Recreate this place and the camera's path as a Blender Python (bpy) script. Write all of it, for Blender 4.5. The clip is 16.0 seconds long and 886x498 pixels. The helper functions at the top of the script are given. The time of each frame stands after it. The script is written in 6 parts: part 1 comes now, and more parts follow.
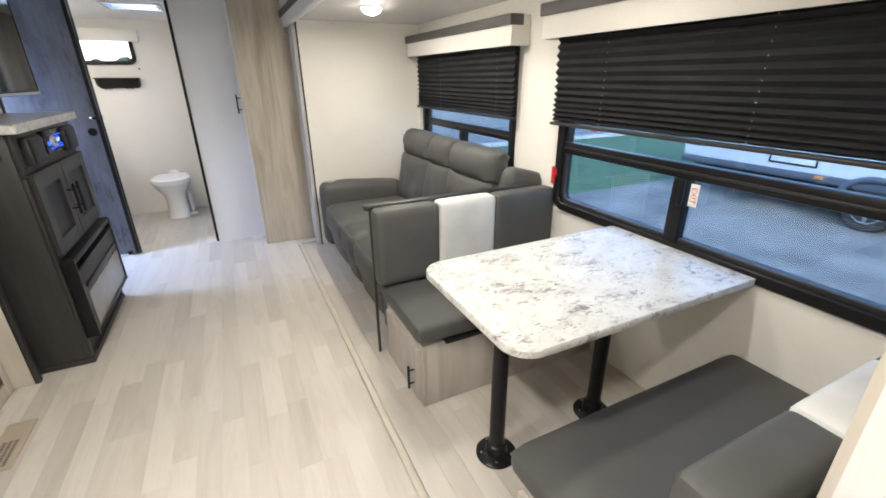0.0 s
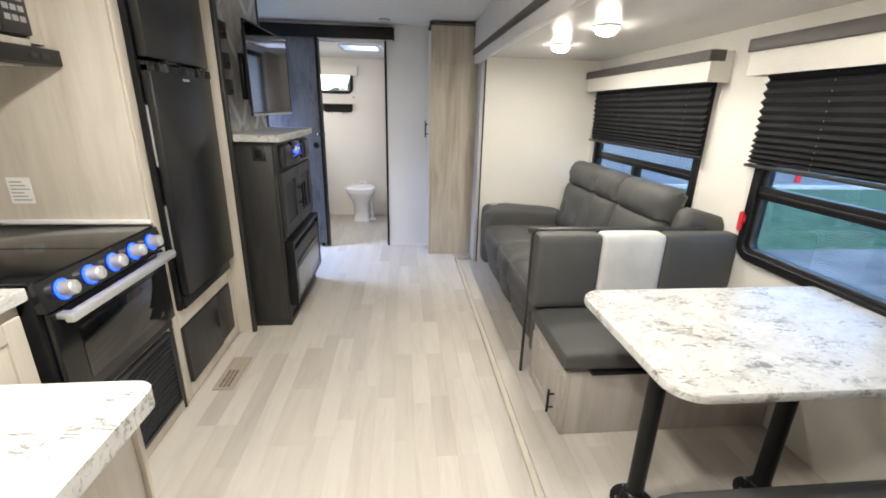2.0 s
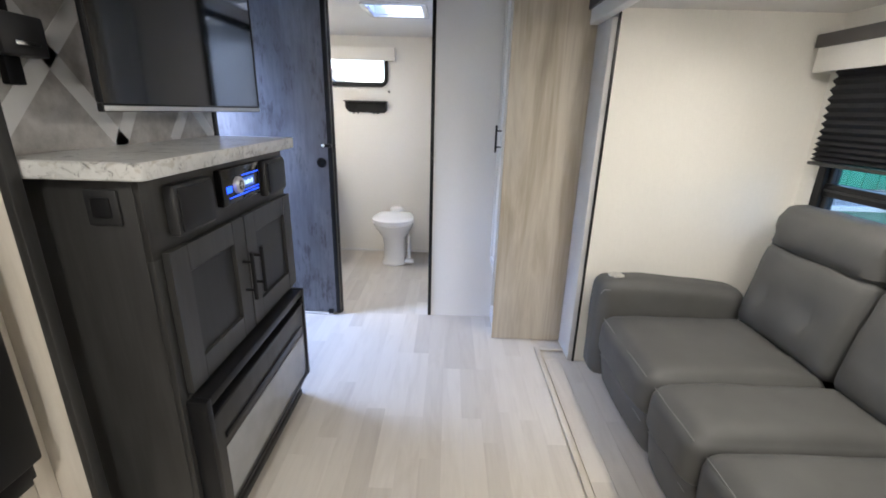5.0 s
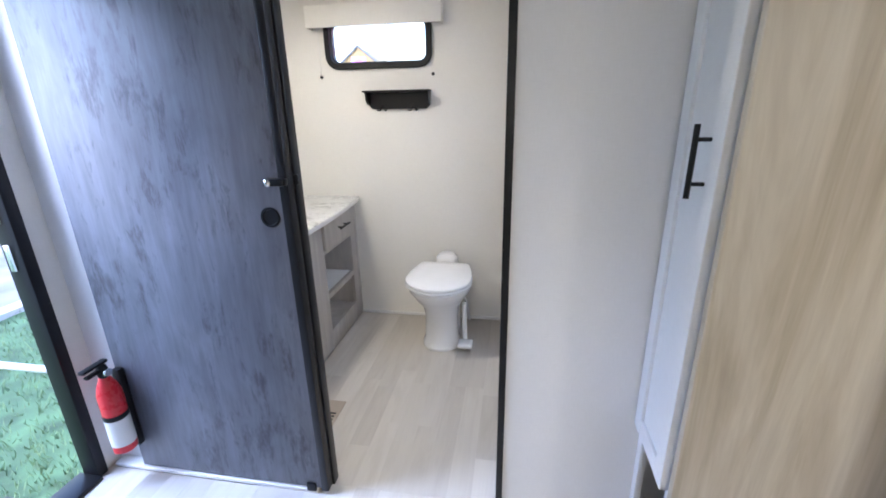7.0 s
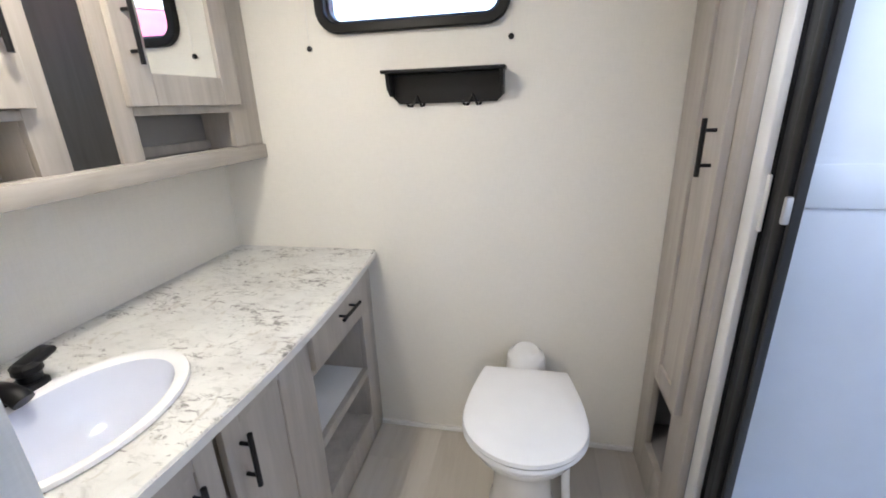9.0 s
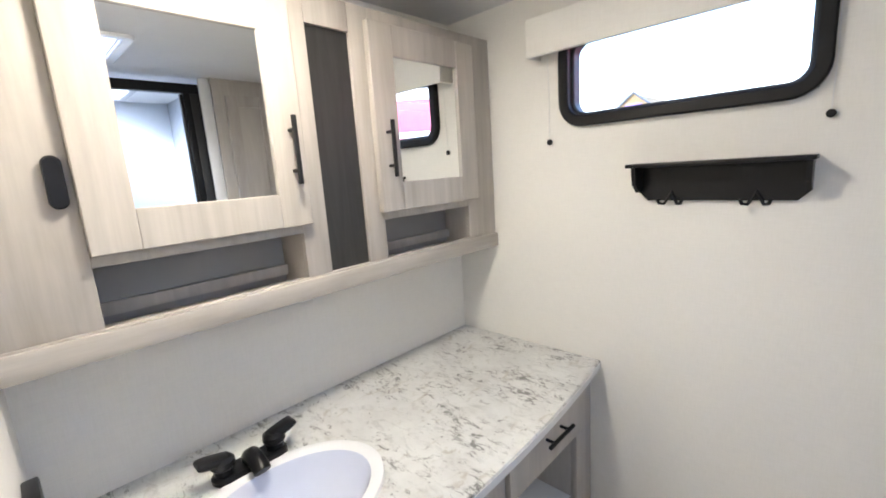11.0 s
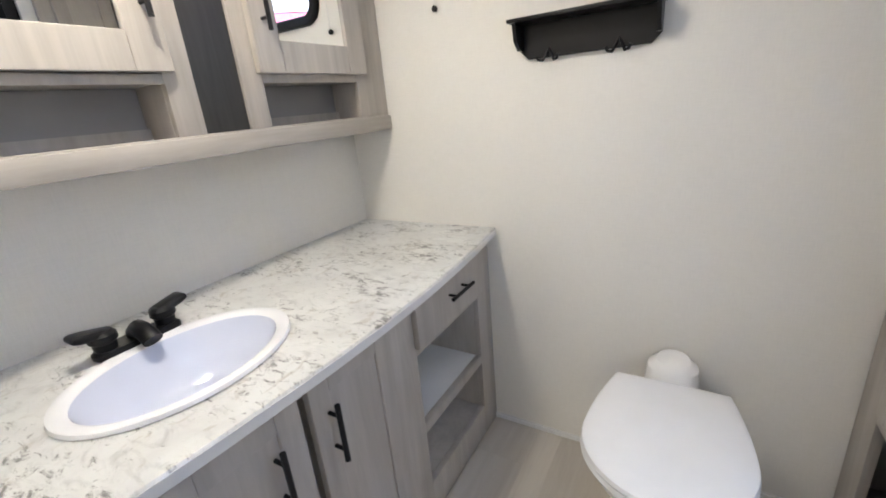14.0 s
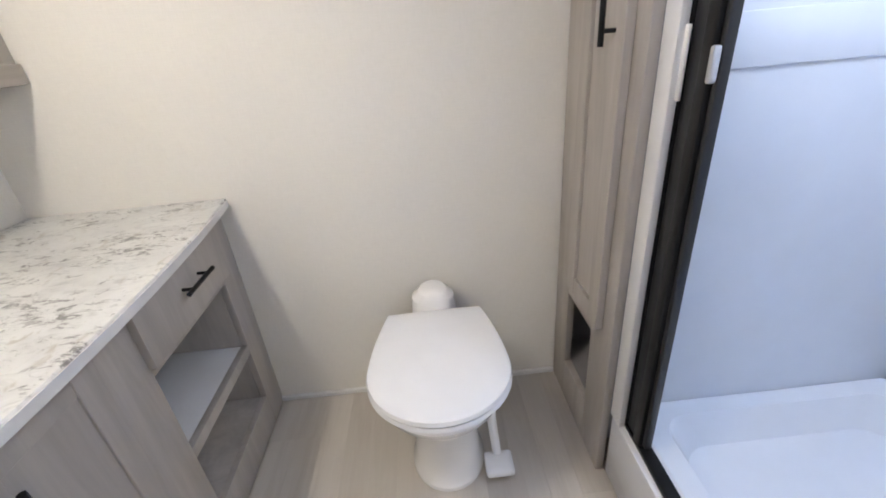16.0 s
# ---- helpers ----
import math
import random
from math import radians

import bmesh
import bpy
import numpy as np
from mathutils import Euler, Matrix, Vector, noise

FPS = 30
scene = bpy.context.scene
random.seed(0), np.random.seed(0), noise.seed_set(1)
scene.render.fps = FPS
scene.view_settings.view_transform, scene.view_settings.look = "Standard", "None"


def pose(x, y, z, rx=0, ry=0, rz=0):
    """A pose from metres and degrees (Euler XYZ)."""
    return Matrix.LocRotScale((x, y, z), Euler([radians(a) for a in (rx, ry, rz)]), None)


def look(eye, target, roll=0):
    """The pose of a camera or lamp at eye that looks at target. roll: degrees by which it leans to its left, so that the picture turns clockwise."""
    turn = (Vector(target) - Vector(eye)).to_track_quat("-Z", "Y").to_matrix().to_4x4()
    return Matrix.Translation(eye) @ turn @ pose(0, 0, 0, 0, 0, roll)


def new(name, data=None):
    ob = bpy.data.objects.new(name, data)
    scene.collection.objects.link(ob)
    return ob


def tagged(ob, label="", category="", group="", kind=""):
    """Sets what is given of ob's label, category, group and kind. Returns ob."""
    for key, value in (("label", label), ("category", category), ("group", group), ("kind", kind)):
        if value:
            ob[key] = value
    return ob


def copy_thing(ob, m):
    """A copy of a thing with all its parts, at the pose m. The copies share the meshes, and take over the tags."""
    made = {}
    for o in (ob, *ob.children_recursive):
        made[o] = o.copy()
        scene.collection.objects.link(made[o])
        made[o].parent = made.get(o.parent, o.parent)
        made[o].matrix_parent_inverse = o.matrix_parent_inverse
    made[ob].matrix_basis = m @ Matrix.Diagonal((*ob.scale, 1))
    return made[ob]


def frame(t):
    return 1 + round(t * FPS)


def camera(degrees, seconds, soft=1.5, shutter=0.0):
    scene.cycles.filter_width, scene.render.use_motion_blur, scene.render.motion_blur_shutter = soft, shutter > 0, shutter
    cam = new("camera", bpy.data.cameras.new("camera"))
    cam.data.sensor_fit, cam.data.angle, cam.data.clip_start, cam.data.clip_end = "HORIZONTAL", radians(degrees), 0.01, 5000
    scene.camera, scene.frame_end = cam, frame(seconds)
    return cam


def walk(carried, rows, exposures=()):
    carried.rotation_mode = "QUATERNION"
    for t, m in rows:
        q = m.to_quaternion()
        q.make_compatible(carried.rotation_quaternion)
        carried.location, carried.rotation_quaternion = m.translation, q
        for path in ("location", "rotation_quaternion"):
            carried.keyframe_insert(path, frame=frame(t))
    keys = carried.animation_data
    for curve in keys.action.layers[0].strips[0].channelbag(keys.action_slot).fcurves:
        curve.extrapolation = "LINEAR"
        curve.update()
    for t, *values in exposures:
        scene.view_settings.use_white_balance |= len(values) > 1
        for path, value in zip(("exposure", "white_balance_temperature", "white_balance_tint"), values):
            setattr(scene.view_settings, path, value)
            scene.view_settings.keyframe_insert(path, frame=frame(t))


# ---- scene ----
cam = camera(92.6, 16.0, soft=1.8)
PATH = [
    (0, (0.235, 0.209, 1.421), (1.044, 1.875, 0.668), -0.5),
    (0.5, (0.19, 0.158, 1.409), (0.799, 1.913, 0.668), -0.1),
    (1, (0.15, 0.115, 1.411), (0.585, 1.926, 0.684), 0.0),
    (1.5, (0.132, 0.08, 1.412), (0.4, 1.95, 0.756), 0.5),
    (2, (0.12, 0.115, 1.415), (0.305, 2.004, 0.785), 1.4),
    (2.5, (0.111, 0.286, 1.407), (0.231, 2.183, 0.786), 1.5),
    (3, (0.085, 0.506, 1.406), (0.179, 2.405, 0.787), 1.3),
    (3.5, (0.067, 0.771, 1.387), (0.143, 2.672, 0.771), 1.2),
    (5.8, (0.078, 2.445, 1.348), (-0.069, 4.34, 0.726), -0.2),
    (6, (0.099, 2.607, 1.331), (-0.092, 4.497, 0.705), -1.1),
    (6.5, (0.016, 2.971, 1.352), (-0.179, 4.856, 0.713), -0.9),
    (7, (-0.022, 3.353, 1.339), (-0.345, 5.223, 0.707), -1.1),
    (7.5, (-0.151, 3.689, 1.318), (-0.522, 5.547, 0.678), -0.6),
    (8, (-0.279, 3.997, 1.322), (-0.648, 5.851, 0.67), -1.8),
    (8.5, (-0.372, 4.255, 1.319), (-0.726, 6.11, 0.66), -3.6),
    (9, (-0.429, 4.444, 1.338), (-0.818, 6.294, 0.686), -2.0),
    (9.5, (-0.448, 4.585, 1.385), (-1.25, 6.324, 0.811), -3.6),
    (10, (-0.453, 4.636, 1.462), (-1.642, 6.187, 1.037), -4.9),
    (10.2, (-0.456, 4.64, 1.483), (-1.727, 6.139, 1.111), -4.9),
    (12.3, (-0.456, 4.613, 1.369), (-1.86, 5.98, 0.969), -4.0),
    (12.5, (-0.444, 4.611, 1.353), (-1.835, 5.986, 0.936), -4.0),
    (13, (-0.425, 4.605, 1.312), (-1.731, 6.043, 0.839), -5.0),
    (13.5, (-0.413, 4.597, 1.274), (-1.58, 6.128, 0.728), -5.7),
    (14, (-0.415, 4.588, 1.241), (-1.409, 6.198, 0.593), -5.4),
    (14.5, (-0.427, 4.58, 1.198), (-1.238, 6.24, 0.432), -5.9),
    (15, (-0.442, 4.577, 1.171), (-1.013, 6.305, 0.341), -6.3),
    (15.5, (-0.447, 4.591, 1.16), (-0.76, 6.36, 0.281), -6.9),
    (16, (-0.4, 4.664, 1.2), (-0.359, 6.446, 0.293), -5.3),
]
walk(cam, [(t, look(eye, target, roll)) for t, eye, target, roll in PATH], [(0.0, 3.2, 6500, 10), (3.5, 3.24, 6450, 10), (6.0, 3.18, 6250, 11), (7.5, 3.2, 6250, 11), (8.3, 3.27, 6450, 10), (9.0, 3.12, 6500, 10), (13.0, 3.07, 6500, 10), (15.0, 3.02, 6500, 10), (16.0, 3.16, 6600, 12)])

# ---- world and light ----
world = bpy.data.worlds.new("sky")
scene.world = world
world.use_nodes = True
wn = world.node_tree
sky = wn.nodes.new("ShaderNodeTexSky")
sky.sky_type = "NISHITA"
sky.sun_disc = False
sky.sun_elevation = radians(40)
sky.sun_rotation = radians(217)
sky.air_density, sky.dust_density, sky.ozone_density = 1.6, 1.6, 2.5
wn.nodes["Background"].inputs[1].default_value = 0.13
cool = wn.nodes.new("ShaderNodeMix")
cool.data_type, cool.blend_type = "RGBA", "MULTIPLY"
cool.inputs[0].default_value = 1.0
cool.inputs[7].default_value = (0.90, 0.95, 1.25, 1)
wn.links.new(sky.outputs[0], cool.inputs[6])
wn.links.new(cool.outputs[2], wn.nodes["Background"].inputs[0])
sun_data = bpy.data.lights.new("sun", "SUN")
sun_data.energy, sun_data.angle, sun_data.color = 0.5, radians(20), (0.92, 0.97, 1.0)
sun = new("sun", sun_data)
sun.matrix_world = look((0, 0, 20), (6.0, 8.0, 11.6))


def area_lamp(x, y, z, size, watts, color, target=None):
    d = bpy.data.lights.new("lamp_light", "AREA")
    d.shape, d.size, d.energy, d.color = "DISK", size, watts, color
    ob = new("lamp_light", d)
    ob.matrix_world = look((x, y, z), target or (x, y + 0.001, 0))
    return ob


WARM = (1.0, 0.94, 0.83)
# the third lamp, at y 1.45, is unseen and added over the dinette
PUCKS = [(1.168, 3.13, 0.74), (1.16, 2.44, 0.66), (1.16, 1.45, 0.44)]
for px, py, watts in PUCKS:
    area_lamp(px, py, 1.758, 0.10, watts, WARM)
# unseen lamps, added at guessed places to light kitchen and hall
CEIL_FILL = [(-0.2, 0.2, 1.8), (-0.2, 1.1, 2.8), (-0.2, -1.2, 1.9)]
for px, py, watts in CEIL_FILL:
    area_lamp(px, py, 2.08, 0.12, watts, (1.0, 0.965, 0.89))
area_lamp(-1.08, 4.98, 1.92, 0.16, 0.90, (1.0, 0.93, 0.83))
# added area lamp, out of view above the lintel, stands in for sky light
entry_sky_fill = area_lamp(-2.05, 3.98, 2.32, 0.7, 13.5, (0.48, 0.62, 1.0), (-0.7, 3.9, 0.2))
entry_sky_fill.data.shape, entry_sky_fill.data.size, entry_sky_fill.data.size_y = "RECTANGLE", 0.70, 0.50
# added area lamp over the shower dome, stands in for daylight
area_lamp(0.5, 5.0, 2.06, 0.42, 0.92, (0.80, 0.89, 1.0))

# ---- materials ----


def mat(name, rough=0.5, metal=0.0):
    m = bpy.data.materials.new(name)
    m.use_nodes = True
    nt = m.node_tree
    b = nt.nodes["Principled BSDF"]
    b.inputs["Roughness"].default_value = rough
    b.inputs["Metallic"].default_value = metal
    return m, nt, b


def ramp(nt, fac, stops):
    r = nt.nodes.new("ShaderNodeValToRGB")
    while len(r.color_ramp.elements) < len(stops):
        r.color_ramp.elements.new(0.5)
    for e, (p, c) in zip(r.color_ramp.elements, stops):
        e.position, e.color = p, (*c, 1)
    nt.links.new(fac, r.inputs[0])
    return r.outputs[0]


def coords(nt, scale=(1, 1, 1), rot=(0, 0, 0), shift_by_object=False):
    tc = nt.nodes.new("ShaderNodeTexCoord")
    mp = nt.nodes.new("ShaderNodeMapping")
    mp.inputs["Scale"].default_value = scale
    mp.inputs["Rotation"].default_value = rot
    out = tc.outputs["Object"]
    if shift_by_object:
        info = nt.nodes.new("ShaderNodeObjectInfo")
        mul = nt.nodes.new("ShaderNodeMath")
        mul.operation = "MULTIPLY"
        mul.inputs[1].default_value = 37.0
        nt.links.new(info.outputs["Random"], mul.inputs[0])
        add = nt.nodes.new("ShaderNodeVectorMath")
        nt.links.new(out, add.inputs[0])
        nt.links.new(mul.outputs[0], add.inputs[1])
        out = add.outputs[0]
    nt.links.new(out, mp.inputs["Vector"])
    return mp.outputs[0]


def noise_tex(nt, vec, scale, detail=4, rough=0.55, dist=0.0):
    n = nt.nodes.new("ShaderNodeTexNoise")
    n.inputs["Scale"].default_value = scale
    n.inputs["Detail"].default_value = detail
    n.inputs["Roughness"].default_value = rough
    n.inputs["Distortion"].default_value = dist
    nt.links.new(vec, n.inputs["Vector"])
    return n.outputs[0]


def mix(nt, fac, a, b, mode="MIX"):
    m = nt.nodes.new("ShaderNodeMix")
    m.data_type, m.blend_type = "RGBA", mode
    for sock, v in ((m.inputs[0], fac), (m.inputs[6], a), (m.inputs[7], b)):
        if isinstance(v, (int, float)):
            sock.default_value = v
        elif isinstance(v, tuple):
            sock.default_value = (*v, 1)
        else:
            nt.links.new(v, sock)
    return m.outputs[2]


def bump(nt, b, height, strength, dist=0.002):
    n = nt.nodes.new("ShaderNodeBump")
    n.inputs["Strength"].default_value = strength
    n.inputs["Distance"].default_value = dist
    nt.links.new(height, n.inputs["Height"])
    nt.links.new(n.outputs[0], b.inputs["Normal"])


def plain(name, color, rough=0.5, metal=0.0, vary=0.06, scale=9.0, bumpy=0.0, bscale=300.0):
    """A painted or moulded surface with faint unevenness."""
    m, nt, b = mat(name, rough, metal)
    v = coords(nt)
    n = noise_tex(nt, v, scale, 5)
    lo = tuple(c * (1 - vary) for c in color)
    hi = tuple(min(1, c * (1 + vary)) for c in color)
    nt.links.new(ramp(nt, n, [(0.3, lo), (0.7, hi)]), b.inputs["Base Color"])
    r = nt.nodes.new("ShaderNodeMapRange")
    r.inputs["To Min"].default_value, r.inputs["To Max"].default_value = rough * 0.85, min(1, rough * 1.15)
    nt.links.new(noise_tex(nt, v, scale * 4, 3), r.inputs[0])
    nt.links.new(r.outputs[0], b.inputs["Roughness"])
    if bumpy:
        bump(nt, b, noise_tex(nt, v, bscale, 2), bumpy, 0.001)
    return m


def wood(name, stops, grain=(22, 22, 1.3), rough=0.45, fine=(160, 160, 4), knots=0.0, shift=True, streak=0.35):
    """Printed wood with long streaks along the axis of least scale."""
    m, nt, b = mat(name, rough)
    v = coords(nt, grain, shift_by_object=shift)
    n = noise_tex(nt, v, 1.0, 5, 0.6, 0.6)
    col = ramp(nt, n, stops)
    v2 = coords(nt, fine, shift_by_object=shift)
    n2 = noise_tex(nt, v2, 1.0, 3, 0.6)
    col = mix(nt, streak, col, ramp(nt, n2, [(0.3, (0.62, 0.6, 0.58)), (0.7, (1, 1, 1))]), "MULTIPLY")
    if knots:
        v3 = coords(nt, (34, 34, 10), shift_by_object=shift)
        n3 = noise_tex(nt, v3, 1.0, 7, 0.7, 0.3)
        patch = noise_tex(nt, coords(nt, (5, 5, 3)), 1.0, 3)
        n3 = mix(nt, 0.35, n3, patch)
        col = mix(nt, ramp(nt, n3, [(0.525, (0, 0, 0)), (0.635, (knots, knots, knots))]), col, (0.02, 0.02, 0.026))
    nt.links.new(col, b.inputs["Base Color"])
    bump(nt, b, n2, 0.12, 0.001)
    return m


def axis_scale(axis, across, along):
    return tuple(along if i == axis else across for i in range(3))


OAK = [(0.25, (0.47, 0.42, 0.35)), (0.5, (0.58, 0.53, 0.455)), (0.72, (0.65, 0.60, 0.53))]
GREY = [(0.25, (0.35, 0.32, 0.29)), (0.5, (0.435, 0.40, 0.365)), (0.75, (0.505, 0.47, 0.435))]
CHAR = [(0.25, (0.020, 0.0195, 0.019)), (0.5, (0.030, 0.0295, 0.0285)), (0.75, (0.043, 0.042, 0.0405))]
M_OAK = wood("light_oak_print", OAK, (9, 9, 1.1), fine=(60, 60, 3), streak=0.2)
M_WARD = wood("brown_grey_oak_print", [(0.30, (0.29, 0.24, 0.175)), (0.44, (0.45, 0.39, 0.305)), (0.56, (0.57, 0.515, 0.43)), (0.70, (0.44, 0.385, 0.31))], (8, 8, 0.7), fine=(60, 60, 2.0), streak=0.3)
M_OAK_H = wood("light_oak_print_rail", OAK, (16, 2.2, 16), fine=(60, 4, 60), streak=0.2)
PALE = [(0.25, (0.36, 0.33, 0.29)), (0.5, (0.44, 0.405, 0.36)), (0.72, (0.50, 0.465, 0.415))]
M_PALE = wood("pale_greige_wood", PALE, (14, 14, 1.6), fine=(70, 70, 4), streak=0.28)
M_PALE_H = wood("pale_greige_rail", PALE, (16, 2.0, 16), fine=(70, 4, 70), streak=0.28)
M_GREYWOOD = wood("greige_wood", GREY, (12, 12, 1.6), fine=(70, 70, 4), streak=0.2)
M_CHARPANEL = wood("dark_charcoal_panel", [(0.25, (0.012, 0.0125, 0.014)), (0.75, (0.020, 0.021, 0.023))], (30, 30, 2.5), rough=0.5)
M_CHAR = wood("charcoal_wood", CHAR, (30, 30, 2.5), rough=0.42)
M_DOOR = wood("weathered_blue_black_wood", [(0.2, (0.085, 0.092, 0.115)), (0.5, (0.14, 0.15, 0.185)), (0.8, (0.21, 0.225, 0.27))], (6, 6, 2.2), rough=0.5, fine=(62, 62, 5), knots=0.68, shift=False, streak=0.62)


def plank_material():
    m, nt, b = mat("vinyl_plank", 0.34)
    info = nt.nodes.new("ShaderNodeObjectInfo")
    v = coords(nt, (15, 1.9, 15), shift_by_object=True)
    n = noise_tex(nt, v, 1.0, 5, 0.62, 0.8)
    base = ramp(nt, info.outputs["Random"], [(0.0, (0.485, 0.448, 0.40)), (0.22, (0.54, 0.50, 0.445)), (0.6, (0.585, 0.545, 0.49)), (0.85, (0.61, 0.57, 0.515)), (1.0, (0.515, 0.475, 0.425))])
    col = mix(nt, 0.6, base, ramp(nt, n, [(0.25, (0.78, 0.75, 0.73)), (0.55, (1, 1, 1)), (0.8, (1.0, 0.99, 0.97))]), "MULTIPLY")
    v2 = coords(nt, (150, 6, 150), shift_by_object=True)
    n2 = noise_tex(nt, v2, 1.0, 2)
    col = mix(nt, 0.12, col, ramp(nt, n2, [(0.35, (0.75, 0.73, 0.71)), (0.65, (1, 1, 1))]), "MULTIPLY")
    nt.links.new(col, b.inputs["Base Color"])
    bump(nt, b, n2, 0.06, 0.001)
    return m


M_PLANK = plank_material()


def wall_material(name, color, weave=0.35):
    """Wallboard paper with a faint linen weave."""
    m, nt, b = mat(name, 0.62)
    v = coords(nt)
    big = noise_tex(nt, v, 1.6, 4)
    col = ramp(nt, big, [(0.3, tuple(c * 0.965 for c in color)), (0.7, color)])
    wv = noise_tex(nt, coords(nt, (420, 420, 30)), 1.0, 2)
    wh = noise_tex(nt, coords(nt, (30, 30, 420)), 1.0, 2)
    both = mix(nt, 0.5, wv, wh)
    col = mix(nt, weave, col, ramp(nt, both, [(0.35, (0.86, 0.86, 0.85)), (0.6, (1, 1, 1))]), "MULTIPLY")
    nt.links.new(col, b.inputs["Base Color"])
    bump(nt, b, both, 0.15, 0.001)
    return m


M_WALL = wall_material("cream_wallboard", (0.80, 0.775, 0.725))
M_HALL = wall_material("pale_grey_wallboard", (0.72, 0.71, 0.705))
M_CEIL = wall_material("white_ceiling_board", (0.76, 0.75, 0.735), 0.15)
M_CEIL_GLOSS = wall_material("glossy_ceiling_board", (0.74, 0.73, 0.71), 0.10)
M_CEIL_GLOSS.node_tree.nodes["Principled BSDF"].inputs["Roughness"].default_value = 0.22
M_CEIL_GLOSS.node_tree.nodes["Bump"].inputs["Strength"].default_value = 0.03


def laminate():
    """Printed stone: pale cloudy ground, drifts of elongated grey and brown flakes."""
    m, nt, b = mat("white_granite_laminate", 0.30)
    v = coords(nt, (1, 1.0, 1), (0, 0, 0.5))
    soft = noise_tex(nt, v, 9, 5, 0.6, 0.5)
    col = ramp(nt, soft, [(0.3, (0.54, 0.535, 0.52)), (0.62, (0.66, 0.66, 0.64))])
    drift = noise_tex(nt, coords(nt, (7, 10, 9), (0, 0, 0.6)), 1.0, 3, 0.5, 0.4)
    veil = noise_tex(nt, coords(nt, (15, 34, 24), (0, 0, 0.75)), 1.0, 6, 0.7, 1.2)
    col = mix(nt, ramp(nt, veil, [(0.52, (0, 0, 0)), (0.68, (0.5, 0.5, 0.5))]), col, (0.33, 0.325, 0.32))
    fl = noise_tex(nt, coords(nt, (30, 62, 46), (0, 0, 0.7)), 1.0, 9, 0.74, 0.9)
    fl = mix(nt, 0.28, fl, drift)
    col = mix(nt, ramp(nt, fl, [(0.535, (0, 0, 0)), (0.60, (0.9, 0.9, 0.9))]), col, (0.13, 0.125, 0.12))
    fl3 = noise_tex(nt, coords(nt, (30, 14, 22), (0, 0, -0.4)), 1.0, 5, 0.6, 0.8)
    col = mix(nt, ramp(nt, fl3, [(0.59, (0, 0, 0)), (0.69, (0.55, 0.55, 0.55))]), col, (0.36, 0.32, 0.26))
    nt.links.new(col, b.inputs["Base Color"])
    return m


M_LAM = laminate()


def leather(name, color, rough=0.42):
    m, nt, b = mat(name, rough)
    v = coords(nt)
    n = noise_tex(nt, v, 5, 4)
    nt.links.new(ramp(nt, n, [(0.3, tuple(c * 0.88 for c in color)), (0.7, tuple(c * 1.1 for c in color))]), b.inputs["Base Color"])
    vo = nt.nodes.new("ShaderNodeTexVoronoi")
    vo.inputs["Scale"].default_value = 320
    nt.links.new(v, vo.inputs["Vector"])
    bump(nt, b, vo.outputs[0], 0.25, 0.001)
    return m


M_LEATHER = leather("grey_leatherette", (0.076, 0.075, 0.073), 0.60)
M_STITCH = plain("grey_stitch", (0.17, 0.17, 0.165), 0.6, 0.0, 0.1)
M_LEATHER_W = leather("white_leatherette", (0.60, 0.60, 0.59), 0.5)
M_BLACK = plain("black_satin_metal", (0.010, 0.010, 0.011), 0.35, 0.0, 0.2)
M_BLACKGLOSS = plain("black_gloss", (0.008, 0.008, 0.009), 0.12, 0.0, 0.1)
M_BLACKPLASTIC = plain("black_plastic", (0.02, 0.02, 0.021), 0.45, 0.0, 0.15, bumpy=0.1)
M_FRIDGE = plain("black_textured_door", (0.010, 0.010, 0.011), 0.30, 0.0, 0.12, bumpy=0.12, bscale=500)
M_BLIND = plain("black_pleated_fabric", (0.048, 0.048, 0.051), 0.85, 0.0, 0.15, bumpy=0.2, bscale=700)
M_DARKTRIM = plain("dark_grey_trim", (0.075, 0.068, 0.065), 0.5, 0.0, 0.12)
for m_ in (M_BLACK,):
    m_.node_tree.nodes["Principled BSDF"].inputs["Specular IOR Level"].default_value = 0.22
M_WHITEPL = plain("white_plastic", (0.80, 0.80, 0.81), 0.22, 0.0, 0.02)
M_CERAMIC = plain("white_ceramic", (0.82, 0.81, 0.80), 0.08, 0.0, 0.015)
M_SHOWER = plain("pale_blue_white_acrylic", (0.76, 0.80, 0.86), 0.2, 0.0, 0.02)
M_WHITETRIM = plain("white_trim", (0.76, 0.755, 0.75), 0.4, 0.0, 0.03)
M_CHROME = plain("brushed_metal", (0.68, 0.68, 0.68), 0.25, 1.0, 0.06)
M_STEEL = plain("satin_aluminium", (0.60, 0.60, 0.61), 0.38, 0.6, 0.05)
M_RED = plain("red_paint", (0.62, 0.03, 0.04), 0.28, 0.0, 0.06)
M_LABEL = plain("paper_label", (0.78, 0.77, 0.75), 0.6, 0.0, 0.04)
M_TAUPE = plain("taupe_vent_metal", (0.40, 0.33, 0.26), 0.45, 0.0, 0.08)
# near-black for openings and gaps: their shade put into the colour
M_HOLE = plain("recess_shade", (0.02, 0.019, 0.018), 0.8, 0.0, 0.2)
M_NICHE = plain("grey_niche_lining", (0.28, 0.275, 0.27), 0.55, 0.0, 0.06)
M_BARS = plain("printed_grey", (0.35, 0.34, 0.34), 0.6, 0.0, 0.05)
M_ORANGE = plain("orange_print", (0.75, 0.28, 0.08), 0.6, 0.0, 0.05)
M_GRASS = plain("lawn", (0.060, 0.115, 0.050), 0.95, 0.0, 0.45, scale=5.0, bumpy=0.8, bscale=60)
